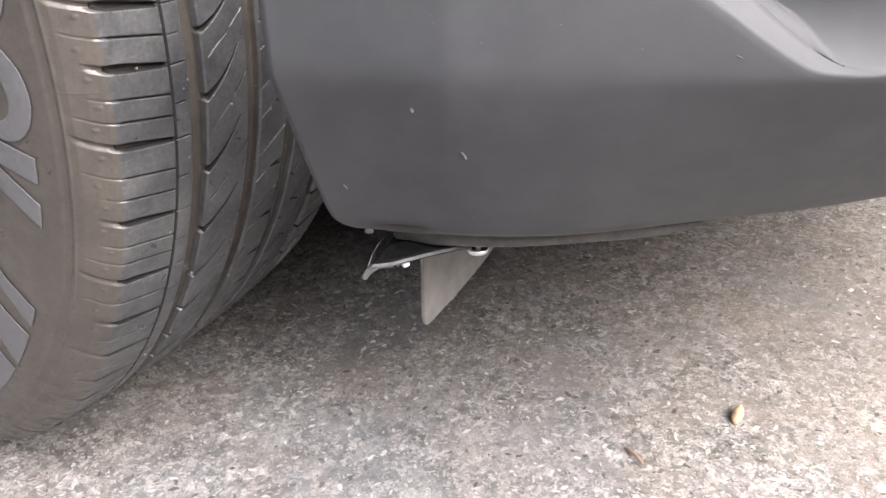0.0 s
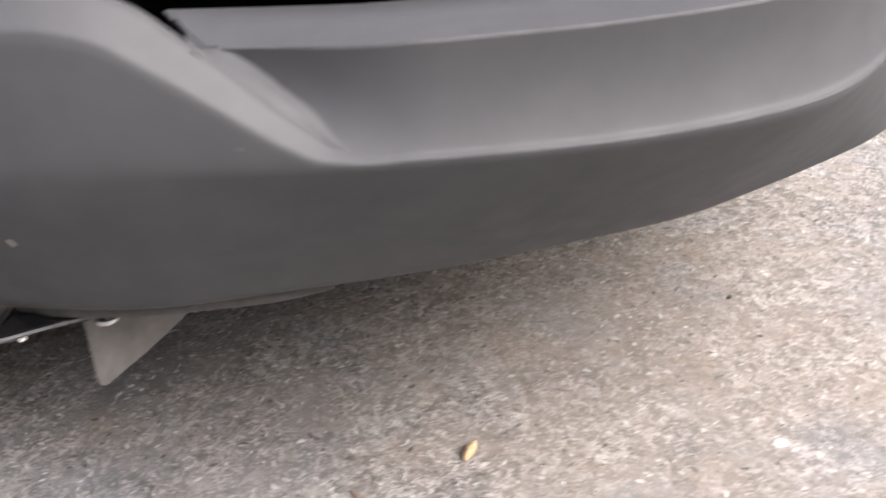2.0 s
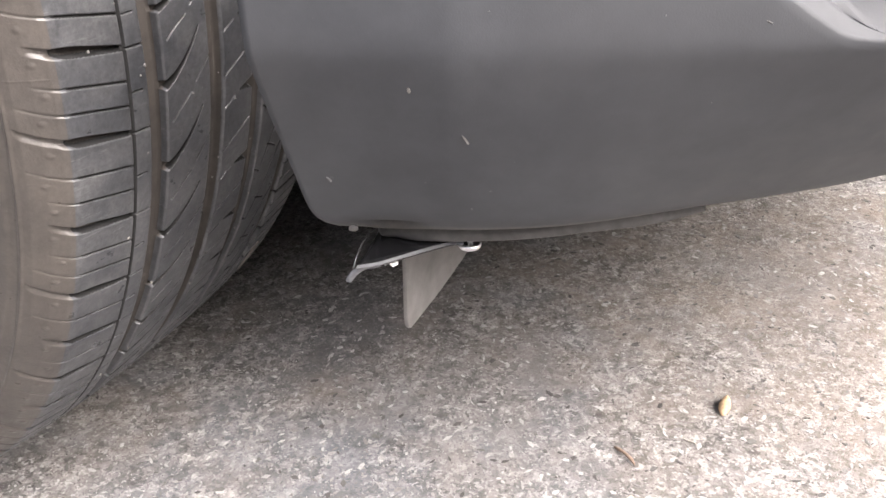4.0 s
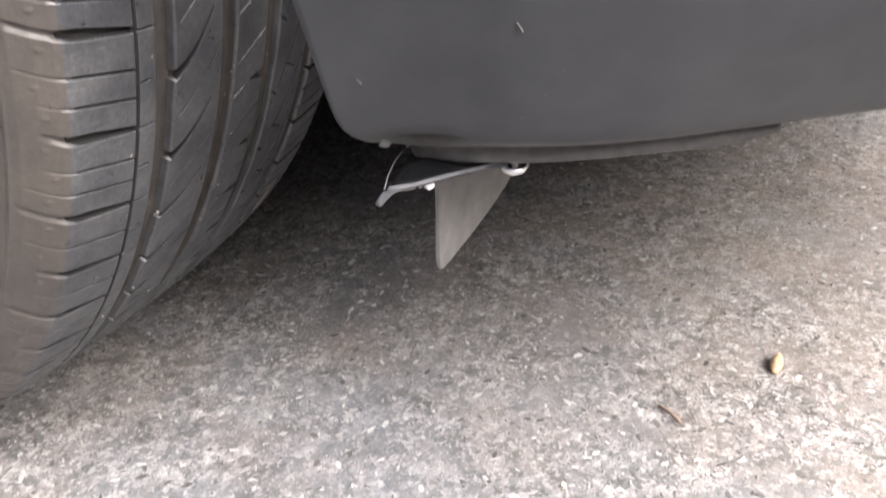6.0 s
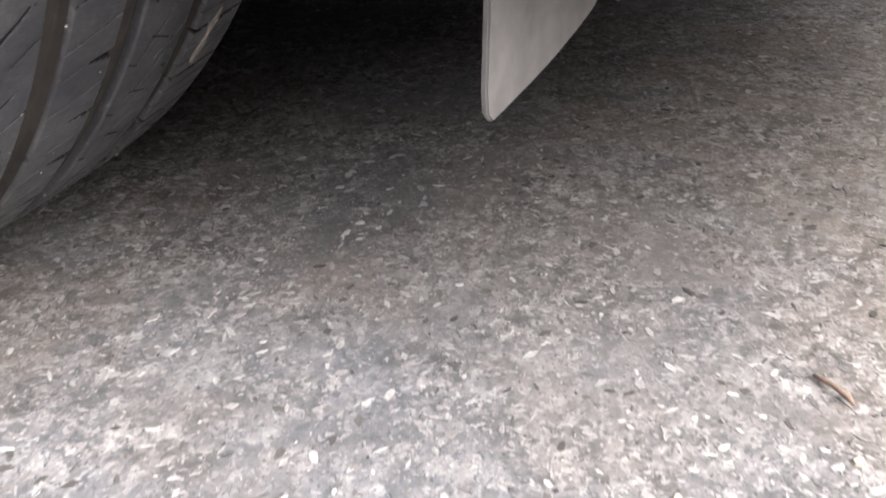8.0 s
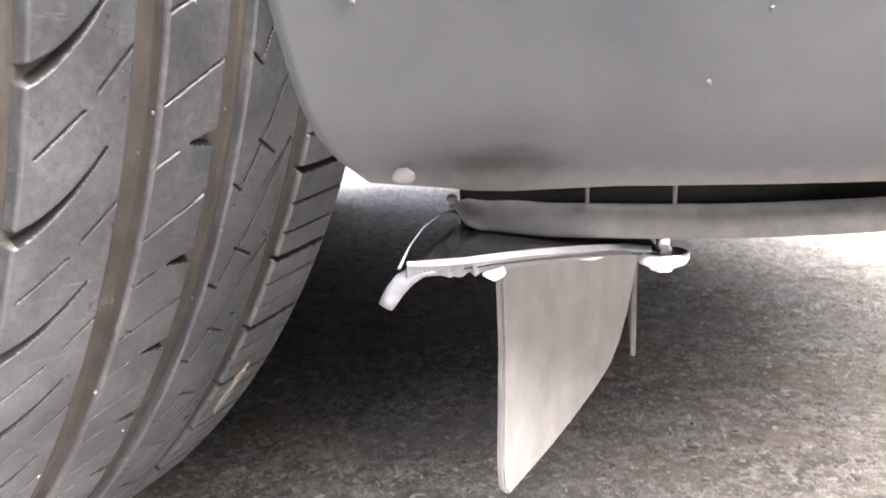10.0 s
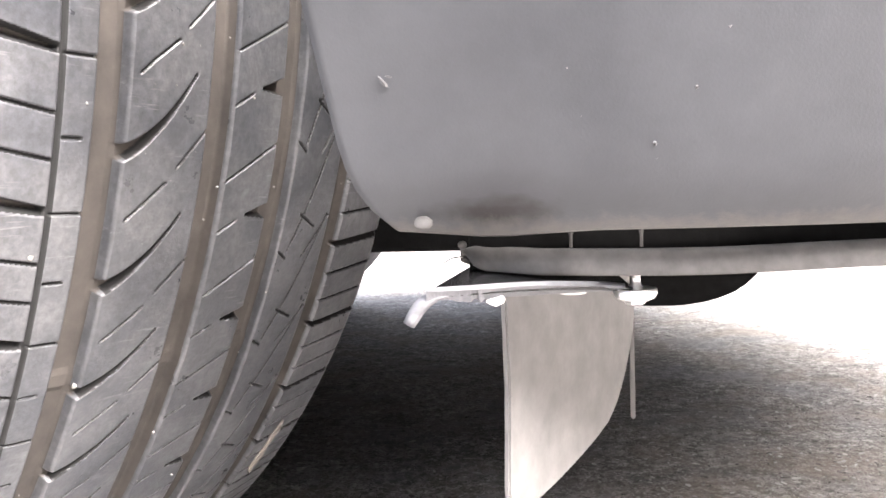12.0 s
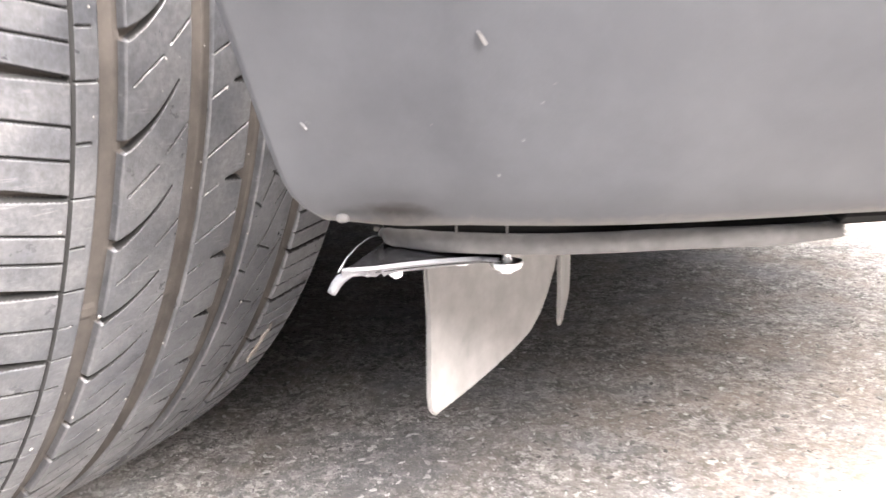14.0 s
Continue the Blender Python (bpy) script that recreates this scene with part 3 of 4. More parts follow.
def build_shell():
    """The painted body above the plastic, with wheel housings and a flat floor."""
    xs = np.unique(np.r_[np.linspace(-4.15, -3.6, 8), np.linspace(-3.6, -2.4, 25), np.linspace(-2.4, -0.9, 9), np.linspace(-0.9, 0.0, 31), np.linspace(0, 0.735, 74)])
    fr = np.r_[0, 0.004, 0.02, 0.034, 0.06, 0.075, 0.12, 0.150, 0.160, 0.245, 0.32, 0.5]
    fr = np.r_[fr, 1 - fr[-2::-1]]
    top, low = [], []
    belt = [(-4.2, 0.90), (-3.8, 1.02), (-1.0, 1.02), (-0.3, 0.98), (0.3, 0.88), (0.62, 0.76), (0.75, 0.62)]
    roof = [(-4.2, 0.9), (-4.0, 1.20), (-3.6, 1.55), (-2.6, 1.66), (-1.6, 1.62), (-0.75, 1.12), (-0.3, 1.04), (0.3, 0.93), (0.62, 0.80), (0.75, 0.64)]
    for x in xs:
        y0 = float(outer_y(x)) + float(np.interp(x, [-0.2, -0.05], [0.004, 0.055]))
        w = 2 * (CENTRE_Y - y0)
        zb, zr = float(spline(x, belt)[0, 0]), float(spline(x, roof)[0, 0])
        tr, br = [], []
        for f in fr:
            y = y0 + w * f
            e = min(f, 1 - f) * w
            rise = min(1.0, max(0.0, (e - 0.03) / 0.28))
            tr.append((x, y, zb + (zr - zb) * (3 * rise**2 - 2 * rise**3) - (0.03 if e < 0.002 else 0)))
            z = 0.25
            if x > -0.04:
                z = 0.3665 if e < 0.05 else 0.26
            if e > 0.27 and x < 0.03:
                z = 0.193
            for wx in (-0.3436, -2.99):
                d = abs(x - wx)
                if d < 0.40 and e < 0.27:
                    z = max(z, 0.33 + math.sqrt(max(0.0, 0.40**2 - d * d)))
            br.append((x, y, min(z, tr[-1][2] - 0.05)))
        top.append(tr)
        low.append(br)
    top, low = np.array(top), np.array(low)
    nu, nv, k = len(xs), len(fr), len(xs) * len(fr)
    faces = grid_faces(nu, nv) + grid_faces(nu, nv, k, True)
    rim = [(i, 0) for i in range(nu)] + [(nu - 1, j) for j in range(1, nv)] + [(i, nv - 1) for i in range(nu - 2, -1, -1)] + [(0, j) for j in range(nv - 2, 0, -1)]
    rim = [i * nv + j for i, j in rim]
    faces += [(b, a, a + k, b + k) for a, b in zip(rim, rim[1:] + rim[:1])]
    me = mesh_of("body_shell", np.concatenate([top.reshape(-1, 3), low.reshape(-1, 3)]), faces, PAINT, False)
    me.materials.append(DARK)
    low_faces = np.zeros(len(me.polygons), int)
    n1 = (nu - 1) * (nv - 1)
    low_faces[n1 : 2 * n1] = 1
    me.polygons.foreach_set("material_index", low_faces)
    place("body_shell", me, car, "blue painted body panels over a black floor")


def build_guard():
    """The dark end of the cross member that hangs below the engine tray."""
    bm = slab([(0.075, 0.225), (0.075, 0.152), (0.150, 0.150), (0.172, 0.153), (0.190, 0.160), (0.203, 0.172), (0.215, 0.225)], 0.85, 1, 0.003)
    bmesh.ops.translate(bm, vec=(0, 0.70, 0), verts=bm.verts)
    part("cross_member", bm, DARK, car, "black cross member under the engine", False)


def build_liner():
    """The inner edge of the wheel arch liner, hanging behind the front tyre."""
    rows = []
    for f in np.linspace(0, 1, 12):
        x, y = 0.045 - 0.115 * f, 0.600 + 0.012 * f * f
        rows.append([(x, y + 0.004, 0.330), (x, y + 0.001, 0.230), (x, y, 0.2010), (x, y + 0.002, 0.1978), (x, y + 0.016, 0.1972)])
    v, f = sheet(np.array(rows), 0.002)
    place("arch_liner", mesh_of("arch_liner", v, f, DARK), car, "black wheel arch liner edge")


build_guard()
build_liner()
inner_rim = build_cover()
build_bezel(inner_rim)
build_lip()
build_shell()

# ---- wheels ----
RADIUS, PITCH, HUB = 0.3375, 2 * math.pi * 337.5 / 56, (-0.3436, 0.5706, 0.3291)
STEER = -28.75


def soft(d, half, blur=0.35):
    """1 inside a cut of that half width, falling to 0 outside it."""
    return np.clip((half + blur - np.abs(d)) / (2 * blur), 0, 1)


def within(v, lo, hi, blur=0.4):
    return np.clip((v - lo) / blur + 0.5, 0, 1) * np.clip((hi - v) / blur + 0.5, 0, 1)


# the four grooves round the tread, mm across it
GROOVES = ((282.0, 291.2), (319.8, 329.0), (351.0, 360.6), (387.2, 396.2))
# where the wide cuts of the shoulder stand, mm round the tyre: long and short pitches in turn
MAINS = np.array([109.0, 73.0, 38.0, 1.5, -24.8, -60.8, -101.8, -139.5, -172.0, -202.6, -231.8, -258.2, -294.0, -331.0, -366.0, -402.0])
ELBOW = 243.5


def tread_depth(L, a, r):
    """Depth of the tread pattern in mm at L (mm across the tread), a (mm round it) and radius r."""
    even = 14.4 - PITCH * np.arange(-3, len(MAINS) - 3)

    def off(phase):
        """Distance from the pattern's phase, on a tread whose pitches differ."""
        at = np.interp(a, MAINS[::-1], even[::-1])
        return (at - phase + PITCH / 2) % PITCH - PITCH / 2

    d = np.zeros(np.broadcast(L, a).shape)
    proud = np.zeros_like(d)

    def cut(depth):
        np.maximum(d, depth, out=d)

    bar = 1 - 0.13 * soft((a + 157 + 88) % 176.7 - 88, 3.0, 1.0)
    for lo, hi in GROOVES:
        mid, half = (lo + hi) / 2, (hi - lo) / 2
        cut(5.2 * np.clip((half + 0.55 - np.abs(L - mid)) / 1.1, 0, 1) * bar)
    cut(1.6 * soft(L - 272.2, 0.55))
    # the shoulder: each cut runs level over the block, bends up at the elbow and fades out down the flank
    outside = L < 300
    flank = outside * np.clip((332.4 - r) / 14.0, 0, 1.4) * (L < 260)
    rise = 4.9 * np.clip((271 - L) / 27, 0, 1) + 5.2 * flank**1.1 + 4.0 * np.clip(flank - 0.8, 0, 1) ** 1.5
    block = np.clip((L - ELBOW + 4.5) / 7.0, 0, 1) * within(L, 200, 271.3)
    for k, (top, low) in enumerate(zip(MAINS, MAINS[1:])):
        gap = a - top - rise
        near = np.abs(gap) < 6
        far = 1.05 if k % 2 else 0.55
        half = 0.25 + 0.95 * np.clip((271 - L) / 20, 0, 1) - 0.35 * np.clip((246 - L) / 8, 0, 1)
        sharp = np.clip((half + 0.45 - gap) / 0.9, 0, 1) * np.clip((half + 2.0 + gap) / 1.9, 0, 1)
        cut(near * sharp * (4.2 * block + (1 - block) * outside * (1.5 * np.clip((far - flank) / 0.25, 0, 1))) * within(L, 200, 271.3))
        sipes = (0.40, 0.69) if top - low > 33 else (0.52,)
        for n, part_way in enumerate(sipes):
            gap = a - (top + (low - top) * part_way) - rise
            cut((np.abs(gap) < 4) * (1.5 * soft(gap, 0.42, 0.4) * block + 0.5 * soft(gap + 0.25, 0.4, 0.5) * (1 - block) * outside * np.clip(((0.9 if (n + k) % 2 else 0.55) - flank) / 0.2, 0, 1)) * within(L, 200, 271.3))
        # small moulded nubs on the flank, one to each block
        stops = (0.0, *sipes, 1.0)
        for n in range(len(stops) - 1):
            gap = a - (top + (low - top) * (stops[n] + stops[n + 1]) / 2) - 4.9 - 3.2
            level = 327.0 + 1.6 * math.sin(3.1 * k + 1.7 * n)
            proud += 0.55 * outside * (L < 243) * np.clip(1.25 - np.hypot(gap, (r - level) * 1.2) / 1.3, 0, 1)
    # the joint of the mould
    proud += 0.25 * (L < 240) * (r > 316) * (r < 330.5) * soft(a + 29.6, 0.2, 0.3)
    cut(1.3 * soft(off(13.0), 0.35) * within(L, 272, 282.5))
    cut(1.3 * soft(off(31.5), 0.35) * within(L, 273.5, 278.8))
    t = L - 291
    cut(3.6 * soft(off(28.2 + 0.35 * t + 0.0268 * t * t), np.clip(2.3 - 0.09 * (L - 289), 0.25, 2.6), 0.5) * within(L, 287, 313.8))
    cut(1.3 * soft(off(11 + 0.85 * (L - 295)), 0.3) * within(L, 294.5, 306.8))
    cut(1.3 * soft(off(25.2 + 1.1 * (L - 310)), 0.3) * within(L, 309.8, 319.8))
    cut(1.3 * soft(off(21 + 0.57 * (L - 330)), 0.3) * within(L, 330, 350.5))
    cut(1.3 * soft(off(5 + 0.55 * (L - 330.3)), 0.3) * within(L, 330, 337.5))
    cut(3.8 * soft(off(10.5 + 0.12 * (L - 341)), np.clip((L - 340.5) * 0.24, 0.01, 2.6), 0.4) * within(L, 341, 352))
    cut(1.4 * soft(off(-1.5 + 2.7 * (L - 367.2)), 0.85) * within(L, 366, 385))
    cut(1.3 * soft(off(31.4 + 1.45 * (L - 375.7)), 0.45) * within(L, 375, 386))
    cut(1.4 * soft(off(9.6 - 0.57 * (L - 369)), 0.45) * within(L, 369.3, 378.6))
    cut(1.4 * soft(off(33.5 - 0.7 * (L - 362)), 0.45) * within(L, 361.8, 366.2))
    inn = within(L, 395.5, 446)
    cut(3.4 * soft(off(33.0 + 0.05 * (L - 395)), 1.15, 0.5) * inn)
    for ph in (20.4, 7.8):
        cut(1.4 * soft(off(ph + 0.05 * (L - 395)), 0.45, 0.4) * inn)
    return d - proud


def tyre_profile(step):
    """Rows of (across, radius) in mm from the outer bead over the tread to the inner bead."""
    half = [(246.0, 229.0), (236.0, 231.0), (228.5, 243.0), (224.0, 262.0), (222.8, 280.0), (224.0, 296.0), (226.5, 308.0), (228.6, 314.0), (229.2, 317.2), (230.6, 320.2), (235.2, 326.0), (240.2, 330.6), (242.4, 332.1), (244.6, 332.8)]
    pts = half + [(L, 337.5 - 5.2 * (abs(L - 335) / 92.0) ** 2.6) for L in np.linspace(252, 418, 40)] + [(670 - L, r) for L, r in half[::-1]]
    pts = np.array(pts)
    run = np.r_[0, np.cumsum(np.hypot(*np.diff(pts, axis=0).T))]
    a, b = run[6], run[-7]
    s = np.r_[np.linspace(0, a, 26)[:-1], np.arange(a, b, step), np.linspace(b, run[-1], 20)]
    return np.stack([np.interp(s, run, pts[:, 0]), np.interp(s, run, pts[:, 1])], 1), (s > a) & (s < b)


def build_tyre(parent, step, first, last, pattern):
    prof, tread = tyre_profile(step)
    fine = np.arange(first, last, 0.55 * step)
    turn = 2 * math.pi * RADIUS * 1000
    rest = np.linspace(last, first + turn, 160 if pattern else 96)[:-1]
    a = np.r_[fine, rest] if pattern else np.linspace(first, first + turn, 97)[:-1]
    L, r = prof[:, 0][None, :], prof[:, 1][None, :]
    A = a[:, None]
    depth = tread_depth(L, A, r) * tread[None, :] if pattern else np.zeros((len(a), len(prof)))
    # ribs moulded round the sidewall
    s = np.abs(r - 316.0)
    depth = depth - 0.9 * np.clip(1 - s / 1.3, 0, 1) * (L < 240) - 0.5 * np.clip(1 - np.abs(r - 310.0) / 2, 0, 1) * (L < 240)
    side = np.clip((L - 232) / 8, 0, 1) * np.clip((438 - L) / 8, 0, 1)
    lean = np.where(L < 335, 1.0, -1.0)
    rr = (r - depth * (0.25 + 0.75 * side)) / 1000
    LL = (L + lean * depth * (1 - side) * 0.8) / 1000
    th = A / 1000 / RADIUS
    x, z = rr * np.cos(th), rr * np.sin(th)
    y = np.broadcast_to(LL - 0.335, x.shape)
    flat = 0.0015 - HUB[2]
    squash = np.clip((flat + 0.02 - z) / 0.02, 0, 1)
    z = np.maximum(z, flat)
    y = y + np.sign(y) * 0.003 * squash**2
    n, m = x.shape
    verts = np.stack([x, y, z], -1).reshape(-1, 3)
    i = np.arange(n)[:, None] * m + np.arange(m - 1)[None, :]
    j = ((np.arange(n)[:, None] + 1) % n) * m + np.arange(m - 1)[None, :]
    q = np.stack([i, i + 1, j + 1, j], -1).reshape(-1, 4)
    me = bpy.data.meshes.new("tyre")
    me.vertices.add(len(verts))
    me.vertices.foreach_set("co", verts.ravel())
    me.loops.add(q.size)
    me.loops.foreach_set("vertex_index", q.ravel().astype(np.int32))
    me.polygons.add(len(q))
    me.polygons.foreach_set("loop_start", np.arange(0, q.size, 4, dtype=np.int32))
    me.materials.append(TREAD)
    me.materials.append(GROOVE)
    me.materials.append(CUT_SHADE)
    me.materials.append(SIDEWALL)
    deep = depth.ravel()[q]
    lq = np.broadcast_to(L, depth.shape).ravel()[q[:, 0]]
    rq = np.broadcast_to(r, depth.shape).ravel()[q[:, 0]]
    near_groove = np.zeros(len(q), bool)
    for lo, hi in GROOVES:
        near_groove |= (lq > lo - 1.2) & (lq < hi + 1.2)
    # 1 and 2 go by depth and carry the recesses' shade in their colour
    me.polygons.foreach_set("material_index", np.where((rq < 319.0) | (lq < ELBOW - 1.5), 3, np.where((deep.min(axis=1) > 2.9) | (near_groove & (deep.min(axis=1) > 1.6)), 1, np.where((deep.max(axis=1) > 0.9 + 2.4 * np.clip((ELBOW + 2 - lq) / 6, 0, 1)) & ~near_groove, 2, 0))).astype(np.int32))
    me.update(calc_edges=True)
    me.shade_smooth()
    return place("tyre", me, parent, "dusty black tyre with worn tread" if pattern else "")


def build_rim(parent):
    rows = [(0.232, -0.088), (0.226, -0.084), (0.214, -0.074), (0.208, -0.05), (0.206, 0.06), (0.226, 0.09), (0.23, 0.088)]
    v, f = turned([(r, -z) for r, z in rows][::-1], 48)
    v2, f2 = turned([(0.205, -0.045), (0.207, -0.060), (0.15, -0.052), (0.05, -0.062), (0.03, -0.066)], 48)
    me = mesh_of("rim", v, f[:-2], ALLOY)
    me.transform(Matrix.Rotation(radians(90), 4, "X"))
    place("rim", me, parent, "grey alloy rim")
    me = mesh_of("wheel_disc", v2, f2, ALLOY)
    me.transform(Matrix.Rotation(radians(-90), 4, "X") @ Matrix.Diagonal((1, 1, -1, 1)))
    place("wheel_disc", me, parent)


def side_mark(parent, name, inside, label):
    """A low raised marking on the outer sidewall, filling the cells of a fan for which inside(radius mm, degrees) holds."""
    prof, _ = tyre_profile(2.0)
    outer = prof[(prof[:, 0] < 240) & (prof[:, 1] < 320)]
    outer = outer[np.argsort(outer[:, 1])]
    rs, ths = np.arange(246, 306, 0.5), np.arange(-62, 16, 0.1)
    ids, verts, faces = {}, [], []

    def corner(i, j):
        if (i, j) not in ids:
            ids[i, j] = len(verts)
            r, t = rs[i], radians(ths[j])
            y = np.interp(r, outer[:, 1], outer[:, 0]) / 1000 - 0.335 - 0.0006
            verts.append((r / 1000 * math.cos(t), y, r / 1000 * math.sin(t)))
        return ids[i, j]

    for i in range(len(rs) - 1):
        for j in range(len(ths) - 1):
            if inside(rs[i] + 0.25, ths[j] + 0.05):
                faces.append((corner(i, j), corner(i + 1, j), corner(i + 1, j + 1), corner(i, j + 1)))
    me = mesh_of(name, verts, faces, MARK)
    ob = place(name, me, parent, label)
    skin = ob.modifiers.new("thickness", "SOLIDIFY")
    skin.thickness, skin.offset = 0.0003, 0.0
    return ob


def build_front_wheel():
    wheel = place("wheel", None, car, "front wheel turned outwards", pose(*HUB, 0, 0, STEER))
    build_tyre(wheel, 0.46, -385.0, 20.0, True)
    build_rim(wheel)
    # plain shapes where the maker's name stands
    side_mark(wheel, "sidewall_mark", lambda r, t: ((r - 284) / 19) ** 2 + ((t + 6.0) / 4.6) ** 2 < 1 and ((r - 282) / 9) ** 2 + ((t + 6.4) / 2.4) ** 2 > 1, "grey oval marking on the sidewall")
    side_mark(wheel, "sidewall_mark", lambda r, t: ((r - 286) / 18) ** 2 + ((t - 3.6) / 4.4) ** 2 < 1, "grey oval marking on the sidewall")
    side_mark(wheel, "sidewall_mark", lambda r, t: 264 < r < 300 and (abs(t + 12.6 - 0.02 * (300 - r)) < 1.3 or abs(t + 15.5 + 0.09 * (r - 280)) < 1.3), "grey forked marking on the sidewall")
    for a, b in ((-30.2, 1.5), (-36.5, 3.2), (-44.0, 3.2)):
        side_mark(wheel, "sidewall_mark", lambda r, t: 262 < r < 298 and abs(t - a + 0.09 * (r - 285)) < b * (0.55 + 0.45 * (r - 262) / 36), "grey wedge marking on the sidewall")
    return wheel


build_front_wheel()
plain = place("wheel", None, car, "", pose(-0.42, 1.86, HUB[2], 0, 0, 180 + STEER))
build_tyre(plain, 4.0, 0.0, 100.0, False)
build_rim(plain)
for x, y, turn in ((-2.99, 0.43, 0), (-2.99, 1.92, 180)):
    other = copy_thing(plain, pose(x, y, HUB[2], 0, 0, turn))
    other.parent = car

# ---- wheel deflector under the bumper ----
deflector = thing("air_deflector", "pale grey flexible deflector hanging under the bumper", "deflector", pose(0.0244, 0.4032, 0, 0, 0, math.degrees(math.atan2(0.872, 0.489))))


def flap(name, outline, thick, label):
    ob = part(name, slab(outline, thick, 1, 0.0006), FIN, deflector, label, False)
    return ob


flap("fin", [(-0.0028, 0.2065), (-0.0014, 0.170), (-0.0030, 0.140), (-0.0022, 0.1325), (0.0012, 0.1292), (0.012, 0.1298), (0.030, 0.1308), (0.047, 0.1324), (0.068, 0.1352), (0.084, 0.1385), (0.0950, 0.1445), (0.1040, 0.1535), (0.1120, 0.1645), (0.1170, 0.1750), (0.1190, 0.206)], 0.0022, "")
rear = flap("rear_fin", [(0.002, 0.206), (0.0, 0.165), (-0.0005, 0.1335), (0.0015, 0.1290), (0.014, 0.1298), (0.040, 0.1325), (0.048, 0.1370), (0.052, 0.160), (0.053, 0.206)], 0.0020, "")
rear.matrix_local = deflector.matrix_world.inverted() @ pose(0.0828, 0.512, 0, 0, 0, 79.5)

bracket = thing("deflector_bracket", "black plate with a pale torn edge under the bumper", "bracket")
rows = []
for f in np.linspace(0, 1, 26):
    x = 0.0025 + 0.050 * f
    front = 0.3395 + 0.023 * min(1, f / 0.888) ** 1.1
    back = 0.366 + 0.05 * f
    z = 0.2087 - 0.0026 * f + 0.0010 * math.sin(math.pi * f)
    front -= 0.0030 * min(1, 4 * f + 0.2)
    rows.append([(x + 0.010 * (1 - f) * k, front + (back - front) * k, z + 0.003 * k) for k in np.linspace(0, 1, 8)])
v, f = sheet(np.array(rows), 0.0012)
place("plate", mesh_of("plate", v, f, GLOSS), bracket, "glossy black plate")
rng = random.Random(3)
rows = []
for f in np.linspace(0, 1, 60):
    x = 0.0025 + 0.048 * f
    front = 0.3395 + 0.023 * min(1, f / 0.888) ** 1.1 - 0.0008
    z = 0.2094 - 0.0026 * f + 0.0010 * math.sin(math.pi * f)
    drop = 0.0022 + 0.0010 * math.sin(math.pi * f) + (0.0012 * rng.random() if 0.12 < f < 0.3 else 0) - 0.0006 * f
    lean = 0.0034 * min(1, 4 * f + 0.2)
    rows.append([(x, front + 0.0012 - lean, z), (x, front - lean, z - 0.0003), (x, front + 0.0002, z - drop), (x, front + 0.0016, z - drop)])
v, f = sheet(np.array(rows)[:, ::-1], -0.0004)
place("torn_edge", mesh_of("torn_edge", v, f, EDGE, False), bracket, "pale torn plastic edge")
bent = [(0.0066, 0.3398, 0.2081, 0.0014), (0.0042, 0.3394, 0.2077, 0.0017), (0.0020, 0.3392, 0.2064, 0.0018), (0.0003, 0.3394, 0.2045, 0.0017), (-0.0010, 0.3398, 0.2024, 0.0016), (-0.0017, 0.3399, 0.2012, 0.0014)]
rows = [[(x - w * 0.85, y + 0.0002, z + w * 0.5), (x - w * 0.3, y - 0.0004, z + w * 0.2), (x + w * 0.3, y - 0.0004, z - w * 0.2), (x + w * 0.85, y + 0.0004, z - w * 0.5)] for x, y, z, w in bent]
v, f = sheet(np.array(rows), 0.0006)
place("bent_end", mesh_of("bent_end", v, f, EDGE), bracket, "pale bent plastic tip")
edge = [(0.0010, 0.3396, 0.2084), (0.0026, 0.346, 0.2110), (0.0050, 0.353, 0.2132), (0.0080, 0.359, 0.2146), (0.0108, 0.363, 0.2146)]
v, f = tube(edge, [0.00035, 0.0002, 0.0002, 0.0002, 0.0002], 6)
place("rim_edge", mesh_of("rim_edge", v, f, EDGE), bracket)

clip = thing("clip", "small white plastic clip on the torn edge", "clip")
place("tab", mesh_of("tab", *turned([(0.0004, -0.0008), (0.0016, -0.0007), (0.0024, 0.0003), (0.0020, 0.0010)], 5), WHITE, False), clip, at=pose(0.0184, 0.3465, 0.2055, 8, -22, 40))
clip2 = thing("clip", "flat white plastic clip under the plate", "clip")
place("tab", mesh_of("tab", *turned([(0.0003, -0.0006), (0.0036, -0.0005), (0.0038, 0.0003), (0.0020, 0.0010)], 12), WHITE), clip2, at=pose(0.0380, 0.3625, 0.2054, 4, 0, 0))

bolt = thing("bolt", "bright zinc bolt with a wide washer under the valance", "bolt", pose(0.0535, 0.3618, 0.0026))
place("washer", mesh_of("washer", *turned([(0.0014, 0.2002), (0.0034, 0.2000), (0.0048, 0.2006), (0.0054, 0.2018), (0.0053, 0.2030), (0.0048, 0.2031), (0.0044, 0.2020), (0.0034, 0.2013), (0.0014, 0.2013)], 28), STEEL), bolt)
place("head", mesh_of("head", *turned([(0.0023, 0.1990), (0.0027, 0.1996), (0.0027, 0.2008)], 6), STEEL, False), bolt)
place("shank", mesh_of("shank", *turned([(0.0018, 0.2010), (0.0019, 0.2034), (0.0014, 0.2042), (0.0013, 0.2060), (0.0017, 0.2064), (0.0016, 0.2082), (0.0010, 0.2092)], 14), STEEL), bolt)

for x, y in ((0.0537, 0.3545), (0.0372, 0.3570)):
    pin = thing("pin", "small pale pin between bumper and valance", "pin", pose(x, y, 0), group="pins under the bumper")
    place("stem", mesh_of("stem", *turned([(0.0004, 0.2165), (0.0004, 0.2195), (0.0006, 0.2200), (0.0006, 0.2212)], 10), LIPGREY), pin)
